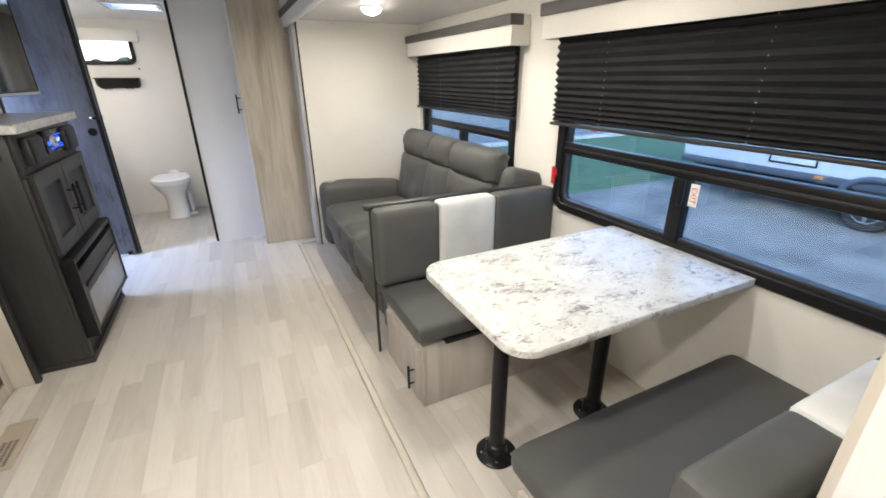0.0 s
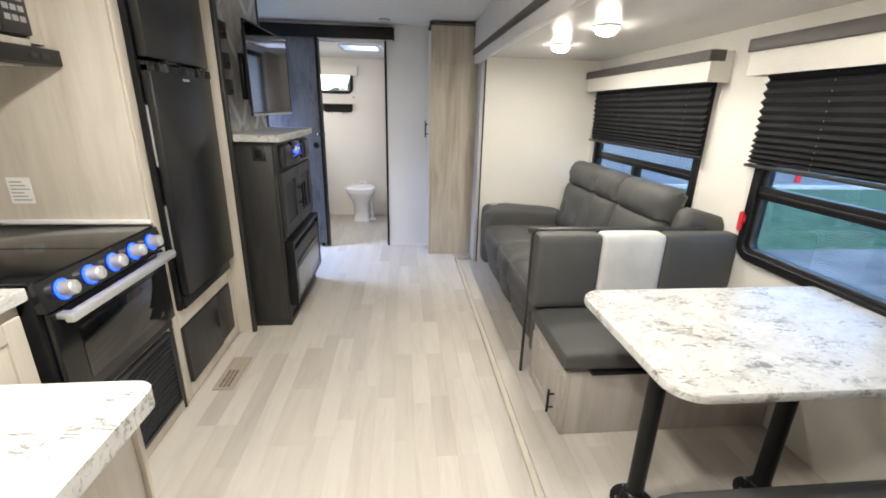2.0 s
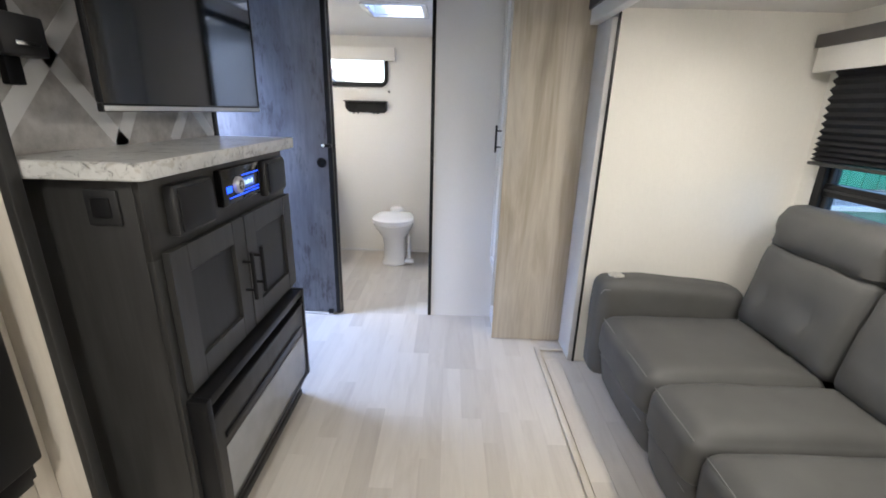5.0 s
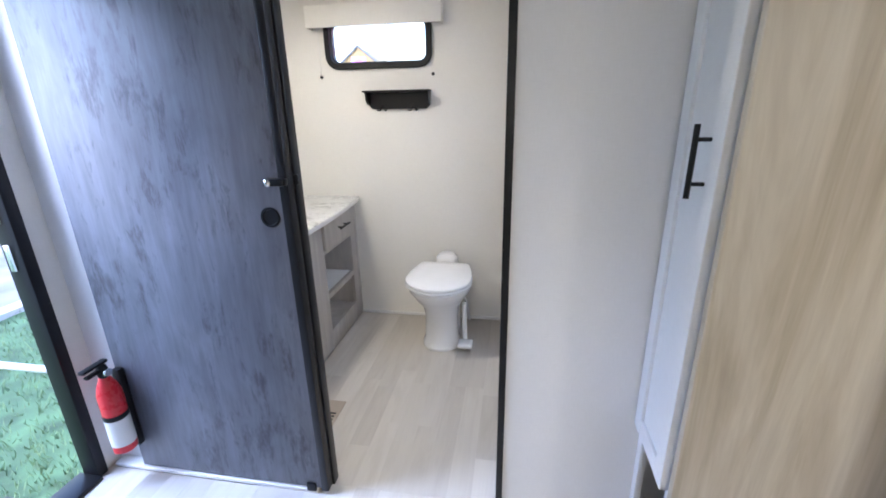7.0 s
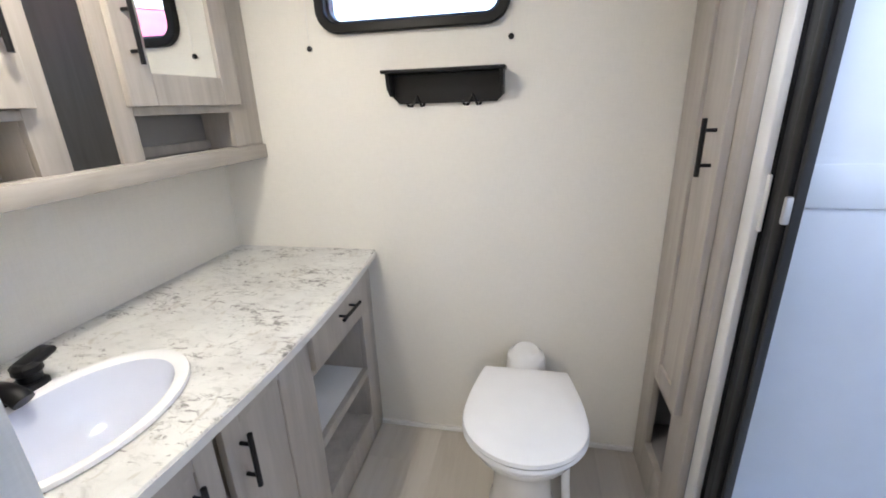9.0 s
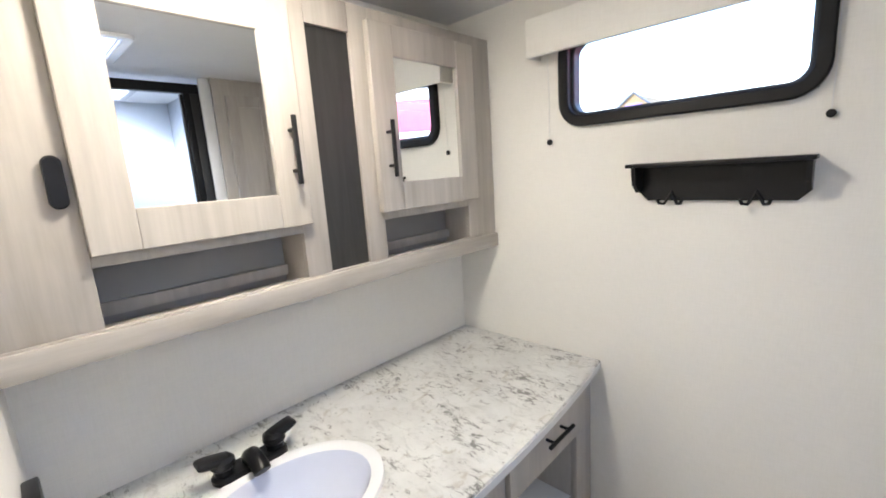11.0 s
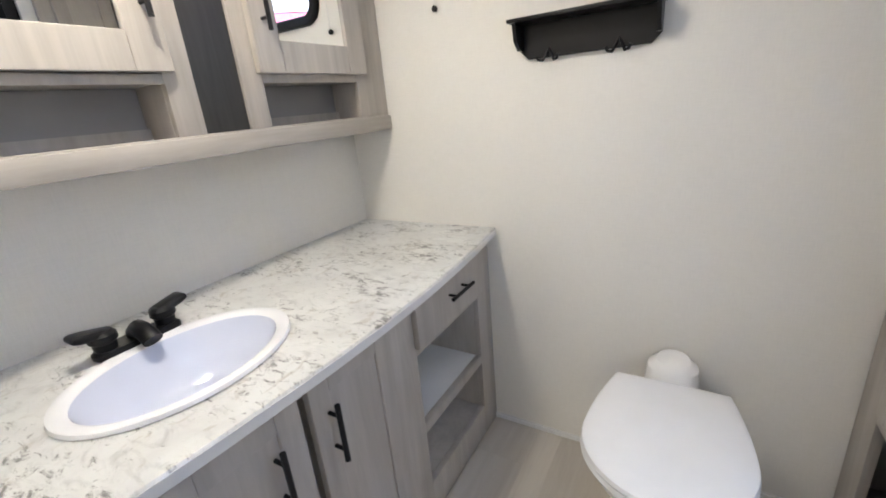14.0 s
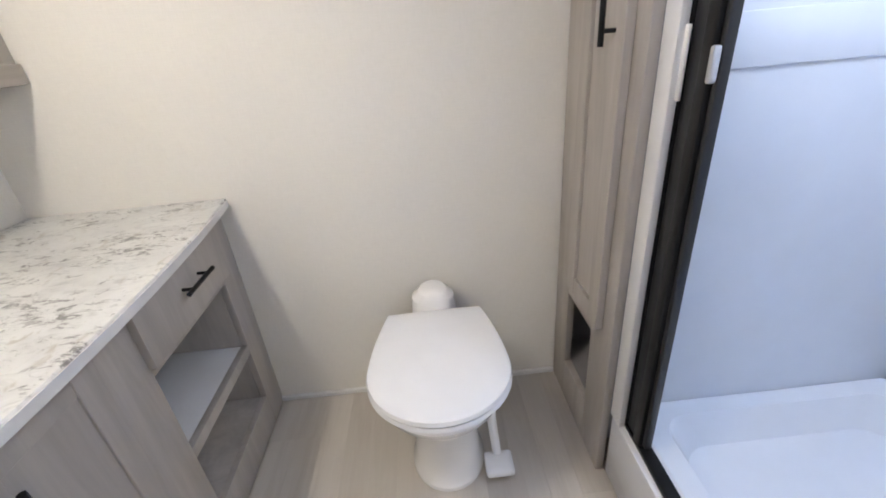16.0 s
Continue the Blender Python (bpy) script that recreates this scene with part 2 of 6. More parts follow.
M_BLADE = plain("grass_blade", (0.10, 0.165, 0.075), 0.7, 0.0, 0.4, scale=14.0)
M_GREYTRIM = plain("grey_lilac_trim", (0.54, 0.53, 0.53), 0.5, 0.0, 0.05)
M_FIREGLASS = plain("grey_fireplace_glass", (0.26, 0.26, 0.27), 0.25, 0.0, 0.08)
M_ASPHALT = plain("worn_gravel_drive", (0.20, 0.195, 0.185), 0.9, 0.0, 0.3, scale=1.4)
M_ASPHALT.node_tree.nodes["Principled BSDF"].inputs["Specular IOR Level"].default_value = 0.05
M_CONCRETE = plain("pale_concrete", (0.42, 0.41, 0.39), 0.85, 0.0, 0.15, scale=5, bumpy=0.3)
M_CARBLUE = plain("blue_grey_car_paint", (0.10, 0.16, 0.22), 0.22, 0.2, 0.05)
M_RVWHITE = plain("white_fibreglass", (0.78, 0.78, 0.78), 0.3, 0.0, 0.03)
M_RVGREY = plain("dark_grey_fibreglass", (0.10, 0.11, 0.13), 0.35, 0.0, 0.08)
M_RUBBER = plain("tyre_rubber", (0.025, 0.025, 0.026), 0.8, 0.0, 0.2)
M_RVRED = plain("magenta_red_fibreglass", (0.62, 0.05, 0.13), 0.3, 0.0, 0.05)
M_GREENBIN = plain("green_steel", (0.03, 0.22, 0.13), 0.5, 0.0, 0.12)
M_TAN = plain("tan_gable_boards", (0.40, 0.255, 0.11), 0.7, 0.0, 0.1)
M_PURPLE = plain("purple_sign", (0.30, 0.18, 0.45), 0.5, 0.0, 0.05)
M_PINK = plain("pink_disc", (0.75, 0.15, 0.45), 0.5, 0.0, 0.05)
M_LEAF = plain("foliage", (0.04, 0.075, 0.035), 0.8, 0.0, 0.4, scale=6)
M_TRUNK = plain("bark", (0.12, 0.09, 0.06), 0.9, 0.0, 0.3)


def glow(name, color, strength):
    m, nt, b = mat(name, 0.4)
    b.inputs["Base Color"].default_value = (*color, 1)
    b.inputs["Emission Color"].default_value = (*color, 1)
    b.inputs["Emission Strength"].default_value = strength
    return m


M_BULB = glow("lit_lamp_lens", (1.0, 0.93, 0.80), 10.0)
M_BLUELED = glow("blue_led_ring", (0.012, 0.07, 1.0), 0.35)
M_LCD = glow("blue_lcd", (0.03, 0.10, 0.45), 0.09)
M_LCDTEXT = glow("pale_lcd_text", (0.55, 0.80, 1.0), 0.14)


def glass(name, tint):
    m, nt, b = mat(name)
    nt.nodes.remove(b)
    out = nt.nodes["Material Output"]
    tr = nt.nodes.new("ShaderNodeBsdfTransparent")
    tr.inputs[0].default_value = (*tint, 1)
    gl = nt.nodes.new("ShaderNodeBsdfGlossy")
    gl.inputs["Roughness"].default_value = 0.02
    lw = nt.nodes.new("ShaderNodeLayerWeight")
    pw = nt.nodes.new("ShaderNodeMath")
    pw.operation = "POWER"
    pw.inputs[1].default_value = 5.0
    nt.links.new(lw.outputs["Facing"], pw.inputs[0])
    fr = nt.nodes.new("ShaderNodeMath")
    fr.operation = "MULTIPLY_ADD"
    fr.inputs[1].default_value, fr.inputs[2].default_value = 0.9, 0.035
    nt.links.new(pw.outputs[0], fr.inputs[0])
    lw.inputs[0].default_value = 0.5
    mx = nt.nodes.new("ShaderNodeMixShader")
    nt.links.new(fr.outputs[0], mx.inputs[0])
    nt.links.new(tr.outputs[0], mx.inputs[1])
    nt.links.new(gl.outputs[0], mx.inputs[2])
    nt.links.new(mx.outputs[0], out.inputs[0])
    return m


M_TINT = glass("tinted_glass", (0.52, 0.60, 0.63))
M_DOME = glass("smoky_dome", (0.80, 0.84, 0.88))
M_CLEAR = glass("clear_glass", (0.93, 0.95, 0.95))
M_MIRROR, _nt, _b = mat("mirror", 0.01, 1.0)
_b.inputs["Base Color"].default_value = (0.92, 0.94, 0.94, 1)
M_SCREEN = plain("screen_glass", (0.003, 0.003, 0.0035), 0.06, 0.0, 0.05)
M_SCREEN.node_tree.nodes["Principled BSDF"].inputs["Specular IOR Level"].default_value = 1.0

# wallpaper of white bands on grey, crossing at angles
M_PATTERN, _nt, _b = mat("grey_wallpaper", 0.5)
_nt.links.new(ramp(_nt, noise_tex(_nt, coords(_nt), 14, 6, 0.65), [(0.3, (0.34, 0.325, 0.31)), (0.7, (0.60, 0.58, 0.56))]), _b.inputs["Base Color"])

# ---- building helpers ----


def finish(name, bm, material, smooth=True):
    me = bpy.data.meshes.new(name)
    bmesh.ops.recalc_face_normals(bm, faces=bm.faces)
    if smooth:
        for f in bm.faces:
            f.smooth = True
        for e in bm.edges:
            if len(e.link_faces) == 2 and e.calc_face_angle(0) > 0.6:
                e.smooth = False
    bm.to_mesh(me)
    bm.free()
    me.materials.append(material)
    return new(name, me)


def part(name, bm, material, parent=None, label=""):
    """Links a bmesh, in world places, as one mesh under a thing or part."""
    ob = finish(name, bm, material)
    if parent is not None:
        ob.parent = parent
        origin = parent.matrix_basis if parent.parent is None else parent.parent.matrix_basis
        ob.matrix_parent_inverse = origin.inverted()
        if parent.parent is not None:
            ob.matrix_parent_inverse = Matrix.Identity(4)
    if label:
        ob["label"] = label
    return ob


def thing(name, label, category, at, group=""):
    ob = new(name)
    ob.empty_display_size = 0.05
    ob.matrix_basis = Matrix.Translation(at)
    return tagged(ob, label, category, group)


def single(name, bm, material, label, category, group=""):
    return tagged(part(name, bm, material), label, category, group)


def structure(name, bm, material, label, category="structure"):
    return tagged(part(name, bm, material), label, category, kind="structure")


def box(x0, x1, y0, y1, z0, z1, bevel=0.0, seg=2, bm=None):
    out = bm if bm is not None else bmesh.new()
    tmp = bmesh.new()
    bmesh.ops.create_cube(tmp, size=1)
    for v in tmp.verts:
        v.co = Vector(((x0 + x1) / 2 + v.co.x * (x1 - x0), (y0 + y1) / 2 + v.co.y * (y1 - y0), (z0 + z1) / 2 + v.co.z * (z1 - z0)))
    if bevel:
        bmesh.ops.bevel(tmp, geom=tmp.edges[:], offset=bevel, segments=seg, affect="EDGES", profile=0.5)
    join(out, tmp)
    return out


def join(out, tmp):
    index = {v: out.verts.new(v.co) for v in tmp.verts}
    for f in tmp.faces:
        out.faces.new([index[v] for v in f.verts])
    tmp.free()
    return out


def boxes(rows, bevel=0.0):
    bm = bmesh.new()
    for r in rows:
        box(*r, bevel=bevel, bm=bm)
    return bm


def cushion(x0, x1, y0, y1, z0, z1, r=0.04, puff=(0, 0, 0), n=10):
    """A rounded soft block; puff swells the faces along x, y, z."""
    bm = bmesh.new()
    bmesh.ops.create_cube(bm, size=2)
    bmesh.ops.subdivide_edges(bm, edges=bm.edges[:], cuts=n, use_grid_fill=True)
    half = Vector(((x1 - x0) / 2, (y1 - y0) / 2, (z1 - z0) / 2))
    mid = Vector(((x1 + x0) / 2, (y1 + y0) / 2, (z1 + z0) / 2))
    for v in bm.verts:
        u = v.co.copy()
        s = Vector([math.copysign(abs(c) ** 0.6, c) for c in u])
        p = Vector([s[i] * half[i] for i in range(3)])
        q = Vector([max(-half[i] + r, min(half[i] - r, p[i])) for i in range(3)])
        d = p - q
        if d.length > 1e-9:
            p = q + d.normalized() * r
        for i in range(3):
            j, k = (i + 1) % 3, (i + 2) % 3
            if puff[i] and abs(u[i]) > 0.5:
                p[i] += math.copysign(puff[i] * (1 - u[j] ** 2) * (1 - u[k] ** 2), u[i])
        v.co = mid + p
    return bm


def tilt(bm, pivot, axis, degrees):
    bmesh.ops.rotate(bm, verts=bm.verts, cent=pivot, matrix=Matrix.Rotation(radians(degrees), 3, axis))
    return bm


def loft(loops, cap=True, bm=None):
    bm = bm if bm is not None else bmesh.new()
    rows = [[bm.verts.new(p) for p in loop] for loop in loops]
    for a, b in zip(rows, rows[1:]):
        for i in range(len(a)):
            bm.faces.new((a[i], a[(i + 1) % len(a)], b[(i + 1) % len(b)], b[i]))
    if cap is True:
        bm.faces.new(rows[0][::-1])
    if cap:
        bm.faces.new(rows[-1])
    return bm


def tube(points, r, n=10, bm=None):
    """A round bar along points."""
    points = [Vector(p) for p in points]
    loops = []
    for i, p in enumerate(points):
        d = (points[min(i + 1, len(points) - 1)] - points[max(i - 1, 0)]).normalized()
        a = d.orthogonal().normalized() if i == 0 else (a - d * a.dot(d)).normalized()
        c = d.cross(a)
        loops.append([p + (a * math.cos(t) + c * math.sin(t)) * r for t in [2 * math.pi * k / n for k in range(n)]])
    return loft(loops, bm=bm)


def lathe(at, profile, axis=(0, 0, 1), n=28, bm=None):
    """Turned about an axis through a place; profile rows of radius, height."""
    q = Vector((0, 0, 1)).rotation_difference(Vector(axis)).to_matrix()
    loops = [[Vector(at) + q @ Vector((max(r, 1e-4) * math.cos(t), max(r, 1e-4) * math.sin(t), h)) for t in [2 * math.pi * k / n for k in range(n)]] for r, h in profile]
    return loft(loops, bm=bm)


def round_rect(a0, a1, b0, b1, r, n=7):
    pts = []
    for ca, cb, start in ((a1 - r, b1 - r, 0), (a0 + r, b1 - r, 90), (a0 + r, b0 + r, 180), (a1 - r, b0 + r, 270)):
        for k in range(n + 1):
            t = radians(start + 90 * k / n)
            pts.append((ca + r * math.cos(t), cb + r * math.sin(t)))
    return pts


def lift(plane, pts, c):
    """Puts flat points on a plane: 'x' takes (y, z), 'y' takes (x, z), 'z' takes (x, y)."""
    if plane == "x":
        return [Vector((c, a, b)) for a, b in pts]
    if plane == "y":
        return [Vector((a, c, b)) for a, b in pts]
    return [Vector((a, b, c)) for a, b in pts]


def rim(plane, a0, a1, b0, b1, width, c0, c1, r=0.08, lip=0.004):
    """A rounded frame with a bead, from depth c0 to c1."""
    s = 1 if c1 > c0 else -1
    shape = [(0, c0), (0, c1 - s * lip), (lip, c1), (width - lip, c1), (width, c1 - s * lip), (width, c0)]
    loops = [lift(plane, round_rect(a0 + o, a1 - o, b0 + o, b1 - o, max(r - o, 0.004)), c) for o, c in shape]
    return loft(loops + [loops[0]], cap=False)


def slab(plane, pts, c0, c1, edge=0.0):
    """A flat outline given thickness, with an eased edge."""
    if not edge:
        return loft([lift(plane, pts, c0), lift(plane, pts, c1)])
    ma = sum(p[0] for p in pts) / len(pts)
    mb = sum(p[1] for p in pts) / len(pts)
    ins = []
    for a, b in pts:
        d = math.hypot(a - ma, b - mb)
        ins.append((a - (a - ma) / d * edge, b - (b - mb) / d * edge))
    s = edge if c1 > c0 else -edge
    return loft([lift(plane, ins, c0), lift(plane, pts, c0 + s), lift(plane, pts, c1 - s), lift(plane, ins, c1)])


def bar_handle(parent, p0, p1, out, r=0.006):
    """A black bar pull on two posts. p0, p1: the bar's ends on the face; out: the way it stands off."""
    p0, p1, out = Vector(p0), Vector(p1), Vector(out)
    bm = tube([p0 + out, p1 + out], r)
    d = p1 - p0
    for f in (0.2, 0.8):
        tube([p0 + d * f, p0 + d * f + out], r * 0.75, 8, bm)
    return part("handle", bm, M_BLACK, parent, "black metal bar handle")


def pieces(name, rows, bevel, material, parent):
    """One part for each box."""
    for row in rows:
        part(name, boxes([row], bevel), material, parent)


def shaker(parent, plane, a0, a1, b0, b1, c0, c1, stile, material, panel_material=None, name="door", label="", sink=0.009):
    """A framed door or drawer front: stiles, rails and a sunk panel. c0 is its back, c1 its front."""
    s = 1 if c1 > c0 else -1

    def bx(a, b, c, d, e, f, bev=0.0015):
        lo, hi = min(e, f), max(e, f)
        return box(lo, hi, a, b, c, d, bev, 1) if plane == "x" else box(a, b, lo, hi, c, d, bev, 1)
    door = part(name, bx(a0, a0 + stile, b0, b1, c0, c1), material, parent, label)
    part("stile", bx(a1 - stile, a1, b0, b1, c0, c1), material, door)
    part("rail", bx(a0 + stile, a1 - stile, b0, b0 + stile, c0, c1 - s * 0.001), material, door)
    part("rail", bx(a0 + stile, a1 - stile, b1 - stile, b1, c0, c1 - s * 0.001), material, door)
    part("panel", bx(a0 + stile, a1 - stile, b0 + stile, b1 - stile, c0, c1 - s * sink, 0), panel_material or material, door)
    return door


def words(body, size, material, m, parent=None):
    cu = bpy.data.curves.new("lettering", "FONT")
    cu.body, cu.size, cu.align_x, cu.align_y, cu.extrude = body, size, "CENTER", "CENTER", 0.0004
    tmp = bpy.data.objects.new("lettering", cu)
    scene.collection.objects.link(tmp)
    me = bpy.data.meshes.new_from_object(tmp.evaluated_get(bpy.context.evaluated_depsgraph_get()))
    bpy.data.objects.remove(tmp)
    me.materials.clear()
    me.materials.append(material)
    me.transform(m)
    ob = new("lettering", me)
    if parent is not None:
        ob.parent = parent
        ob.matrix_parent_inverse = parent.matrix_basis.inverted()
    return ob


# ---- the shell ----
LEFT, WIN, BACK, PART = -1.58, 1.84, 5.895, 4.50
NEAR = -2.6           # the closed end behind the walk
CEILING, SLIDE_CEILING, BATH_CEILING = 2.14, 1.835, 1.98
SLIDE = 0.80          # plane of the slide-out's opening

structure("subfloor", boxes([(LEFT - 0.05, 0.90, NEAR, BACK + 0.05, -0.06, -0.006), (0.90, WIN + 0.05, 0.33, 4.02, -0.06, -0.006)]), M_OAK, "pale vinyl floor base under the planks", "floor")
structure("ceiling", boxes([(LEFT, 0.87, NEAR, PART + 0.02, CEILING, CEILING + 0.05)]), M_CEIL, "white ceiling board over kitchen and hall", "ceiling")
structure("ceiling_slide", boxes([(SLIDE, WIN, 0.36, 3.97, SLIDE_CEILING, SLIDE_CEILING + 0.04)]), M_CEIL_GLOSS, "low white ceiling of the slide-out", "ceiling")
VX, VY = -0.30, 4.86
structure("ceiling_bath", boxes([(LEFT, VX - 0.18, PART + 0.04, BACK, BATH_CEILING, BATH_CEILING + 0.04), (VX + 0.18, 0.28, PART + 0.04, BACK, BATH_CEILING, BATH_CEILING + 0.04), (0.72, 0.90, PART + 0.04, BACK, BATH_CEILING, BATH_CEILING + 0.04), (0.28, 0.72, PART + 0.04, 4.78, BATH_CEILING, BATH_CEILING + 0.04), (0.28, 0.72, 5.22, BACK, BATH_CEILING, BATH_CEILING + 0.04),
                                 (VX - 0.18, VX + 0.18, PART + 0.04, VY - 0.18, BATH_CEILING, BATH_CEILING + 0.04), (VX - 0.18, VX + 0.18, VY + 0.18, BACK, BATH_CEILING, BATH_CEILING + 0.04)]), M_CEIL, "white bathroom ceiling with a vent opening", "ceiling")
# left wall with the entry door opening
DY0, DY1, DZ1 = 3.70, 4.425, 1.93
structure("wall_left", boxes([(LEFT - 0.05, LEFT, NEAR, DY0, 0, 2.2), (LEFT - 0.05, LEFT, DY1, BACK, 0, 2.2), (LEFT - 0.05, LEFT, DY0, DY1, DZ1, 2.2)]), M_WALL, "cream wallboard side wall with the entry opening", "wall")
# end wall with the bathroom window
BW = (-1.125, -0.50, 1.56, 1.842)
structure("wall_end", boxes([(LEFT, BW[0] + 0.02, BACK, BACK + 0.05, 0, 2.2), (BW[1] - 0.02, 0.95, BACK, BACK + 0.05, 0, 2.2),
                             (BW[0] + 0.02, BW[1] - 0.02, BACK, BACK + 0.05, 0, BW[2] + 0.02), (BW[0] + 0.02, BW[1] - 0.02, BACK, BACK + 0.05, BW[3] - 0.02, 2.2)]), M_WALL, "cream linen-pattern bathroom end wall", "wall")
OX0, OX1, OZ = -0.665, -0.032, 2.0
structure("wall_partition", boxes([(LEFT, OX0, PART, PART + 0.04, 0, 2.2), (OX1, 0.90, PART, PART + 0.04, 0, 2.2), (OX0, OX1, PART, PART + 0.04, OZ, 2.2)]), M_HALL, "pale grey partition with the bathroom doorway", "wall")
structure("wall_bath_lining", boxes([(LEFT, -0.70, PART + 0.04, PART + 0.08, 0, 1.98)]), M_WALL, "white bathroom side of the partition", "wall")
structure("wall_right", boxes([(0.86, 0.91, 4.0, BACK, 0, 2.2), (SLIDE + 0.02, 0.90, NEAR, 0.33, 0, 2.2)]), M_HALL, "pale wallboard side wall of the trailer", "wall")
structure("wall_near", boxes([(LEFT, 0.90, NEAR - 0.05, NEAR, 0, 2.2)]), M_WALL, "cream wallboard wall closing the living area", "wall")
# slide-out walls
W2 = (0.47, 2.045, 0.725, 1.64)
W1 = (2.46, 3.86, 0.725, 1.62)
rows = [(WIN, WIN + 0.05, 0.33, W2[0], 0, 1.9), (WIN, WIN + 0.05, W2[1], W1[0], 0, 1.9), (WIN, WIN + 0.05, W1[1], 4.02, 0, 1.9)]
for a, b, c, d in (W2, W1):
    rows += [(WIN, WIN + 0.05, a, b, 0, c), (WIN, WIN + 0.05, a, b, d, 1.9)]
structure("wall_slide_window", boxes(rows), M_WALL, "cream wallboard slide-out wall with two windows", "wall")
structure("wall_slide_far", boxes([(SLIDE + 0.03, WIN, 3.97, 4.02, 0, 1.9)]), M_WALL, "cream wallboard end wall beside the sofa", "wall")
structure("wall_slide_near", boxes([(SLIDE + 0.10, WIN, 0.33, 0.36, 0, 1.9)]), M_OAK, "light oak-print end panel behind the dinette", "wall")
structure("trim_slide_seal", boxes([(SLIDE + 0.020, SLIDE + 0.030, 3.964, 3.976, 0, 1.835)]), M_BLACK, "black rubber seal at the slide-out edge", "trim")
structure("trim_slide_side", boxes([(SLIDE - 0.005, 0.858, 3.978, 4.19, 0, 1.80)], 0.003), M_GREYTRIM, "pale side trim of the slide-out opening", "trim")
structure("trim_slide_header", boxes([(0.755, 0.80, 0.30, 4.19, 1.80, 2.138)], 0.004), M_WHITETRIM, "cream header over the slide-out opening", "trim")
structure("trim_header_stripe", boxes([(0.742, 0.7545, 0.30, 4.19, 1.868, 1.912)], 0.002), M_DARKTRIM, "dark grey stripe along the slide-out header", "trim")
structure("trim_floor_strip", boxes([(0.625, 0.655, 0.34, 4.10, -0.003, 0.008), (0.655, 0.82, 4.07, 4.10, -0.003, 0.008)], 0.004), M_OAK_H, "taupe transition strip at the slide-out floor", "trim")
structure("baseboard_bath", boxes([(-1.06, 0.01, BACK - 0.012, BACK, 0, 0.02)], 0.003), M_WHITETRIM, "thin white quarter-round along the bathroom floor", "baseboard")
structure("trim_doorway", boxes([(OX1 - 0.018, OX1 + 0.004, PART - 0.006, PART + 0.046, 0, OZ)], 0.002), M_BLACK, "black metal edge trim of the bathroom doorway", "trim")


# ---- windows ----
def slide_window(name, a0, a1, b0, b1, rail_z, mull_y, label):
    w = tagged(new(name), label, "window", kind="structure")
    w.matrix_basis = Matrix.Translation((WIN, (a0 + a1) / 2, b0))
    part("window_frame", rim("x", a0, a1, b0, b1, 0.045, WIN + 0.045, WIN - 0.022, 0.085), M_BLACK, w)
    part("inner_frame", rim("x", a0 + 0.04, a1 - 0.04, b0 + 0.04, b1 - 0.04, 0.022, WIN + 0.04, WIN + 0.002, 0.06), M_BLACKPLASTIC, w)
    part("rail", box(WIN - 0.008, WIN + 0.04, a0 + 0.04, a1 - 0.04, rail_z - 0.030, rail_z + 0.030, 0.006), M_BLACK, w)
    part("rail_groove", box(WIN - 0.013, WIN - 0.006, a0 + 0.05, a1 - 0.05, rail_z - 0.006, rail_z + 0.004, 0.002), M_BLACKPLASTIC, w)
    part("mullion", box(WIN - 0.014, WIN + 0.04, mull_y - 0.030, mull_y + 0.030, b0 + 0.04, rail_z - 0.028, 0.006), M_BLACK, w)
    for y0, y1, z0, z1 in ((a0 + 0.045, a1 - 0.045, rail_z + 0.02, b1 - 0.045), (a0 + 0.045, mull_y - 0.02, b0 + 0.045, rail_z - 0.02), (mull_y + 0.02, a1 - 0.045, b0 + 0.045, rail_z - 0.02)):
        p = part("pane", box(WIN + 0.02, WIN + 0.024, y0, y1, z0, z1), M_TINT, w)
        p.visible_shadow = False
    return w


win2 = slide_window("window_1", *W2, 1.065, 1.30, "wide black-framed tinted window beside the dinette")
win1 = slide_window("window_2", *W1, 1.065, 3.155, "black-framed tinted window behind the sofa")
part("latch", boxes([(WIN - 0.035, WIN - 0.012, 1.27, 1.29, 0.93, 1.04)], 0.006), M_BLACK, win2)
red = thing("window_release_handle", "red plastic egress handle on the window frame", "handle", (WIN - 0.03, 2.03, 0.90))
part("grip", boxes([(WIN - 0.050, WIN - 0.030, 2.016, 2.040, 0.865, 0.965)], 0.010), M_RED, red)
part("lug", boxes([(WIN - 0.034, WIN - 0.020, 2.018, 2.036, 0.905, 0.945)], 0.004), M_RED, red)
tag = thing("exit_label", "white sticker with red letters on the window", "label", (WIN - 0.005, 1.237, 0.94))
part("paper", box(WIN - 0.0115, WIN - 0.010, 1.214, 1.250, 0.935, 1.025), M_LABEL, tag)
words("EXIT", 0.032, M_RED, Matrix(((0, 0, -1, WIN - 0.0125), (0, -1, 0, 1.232), (-1, 0, 0, 0.98), (0, 0, 0, 1))), tag)


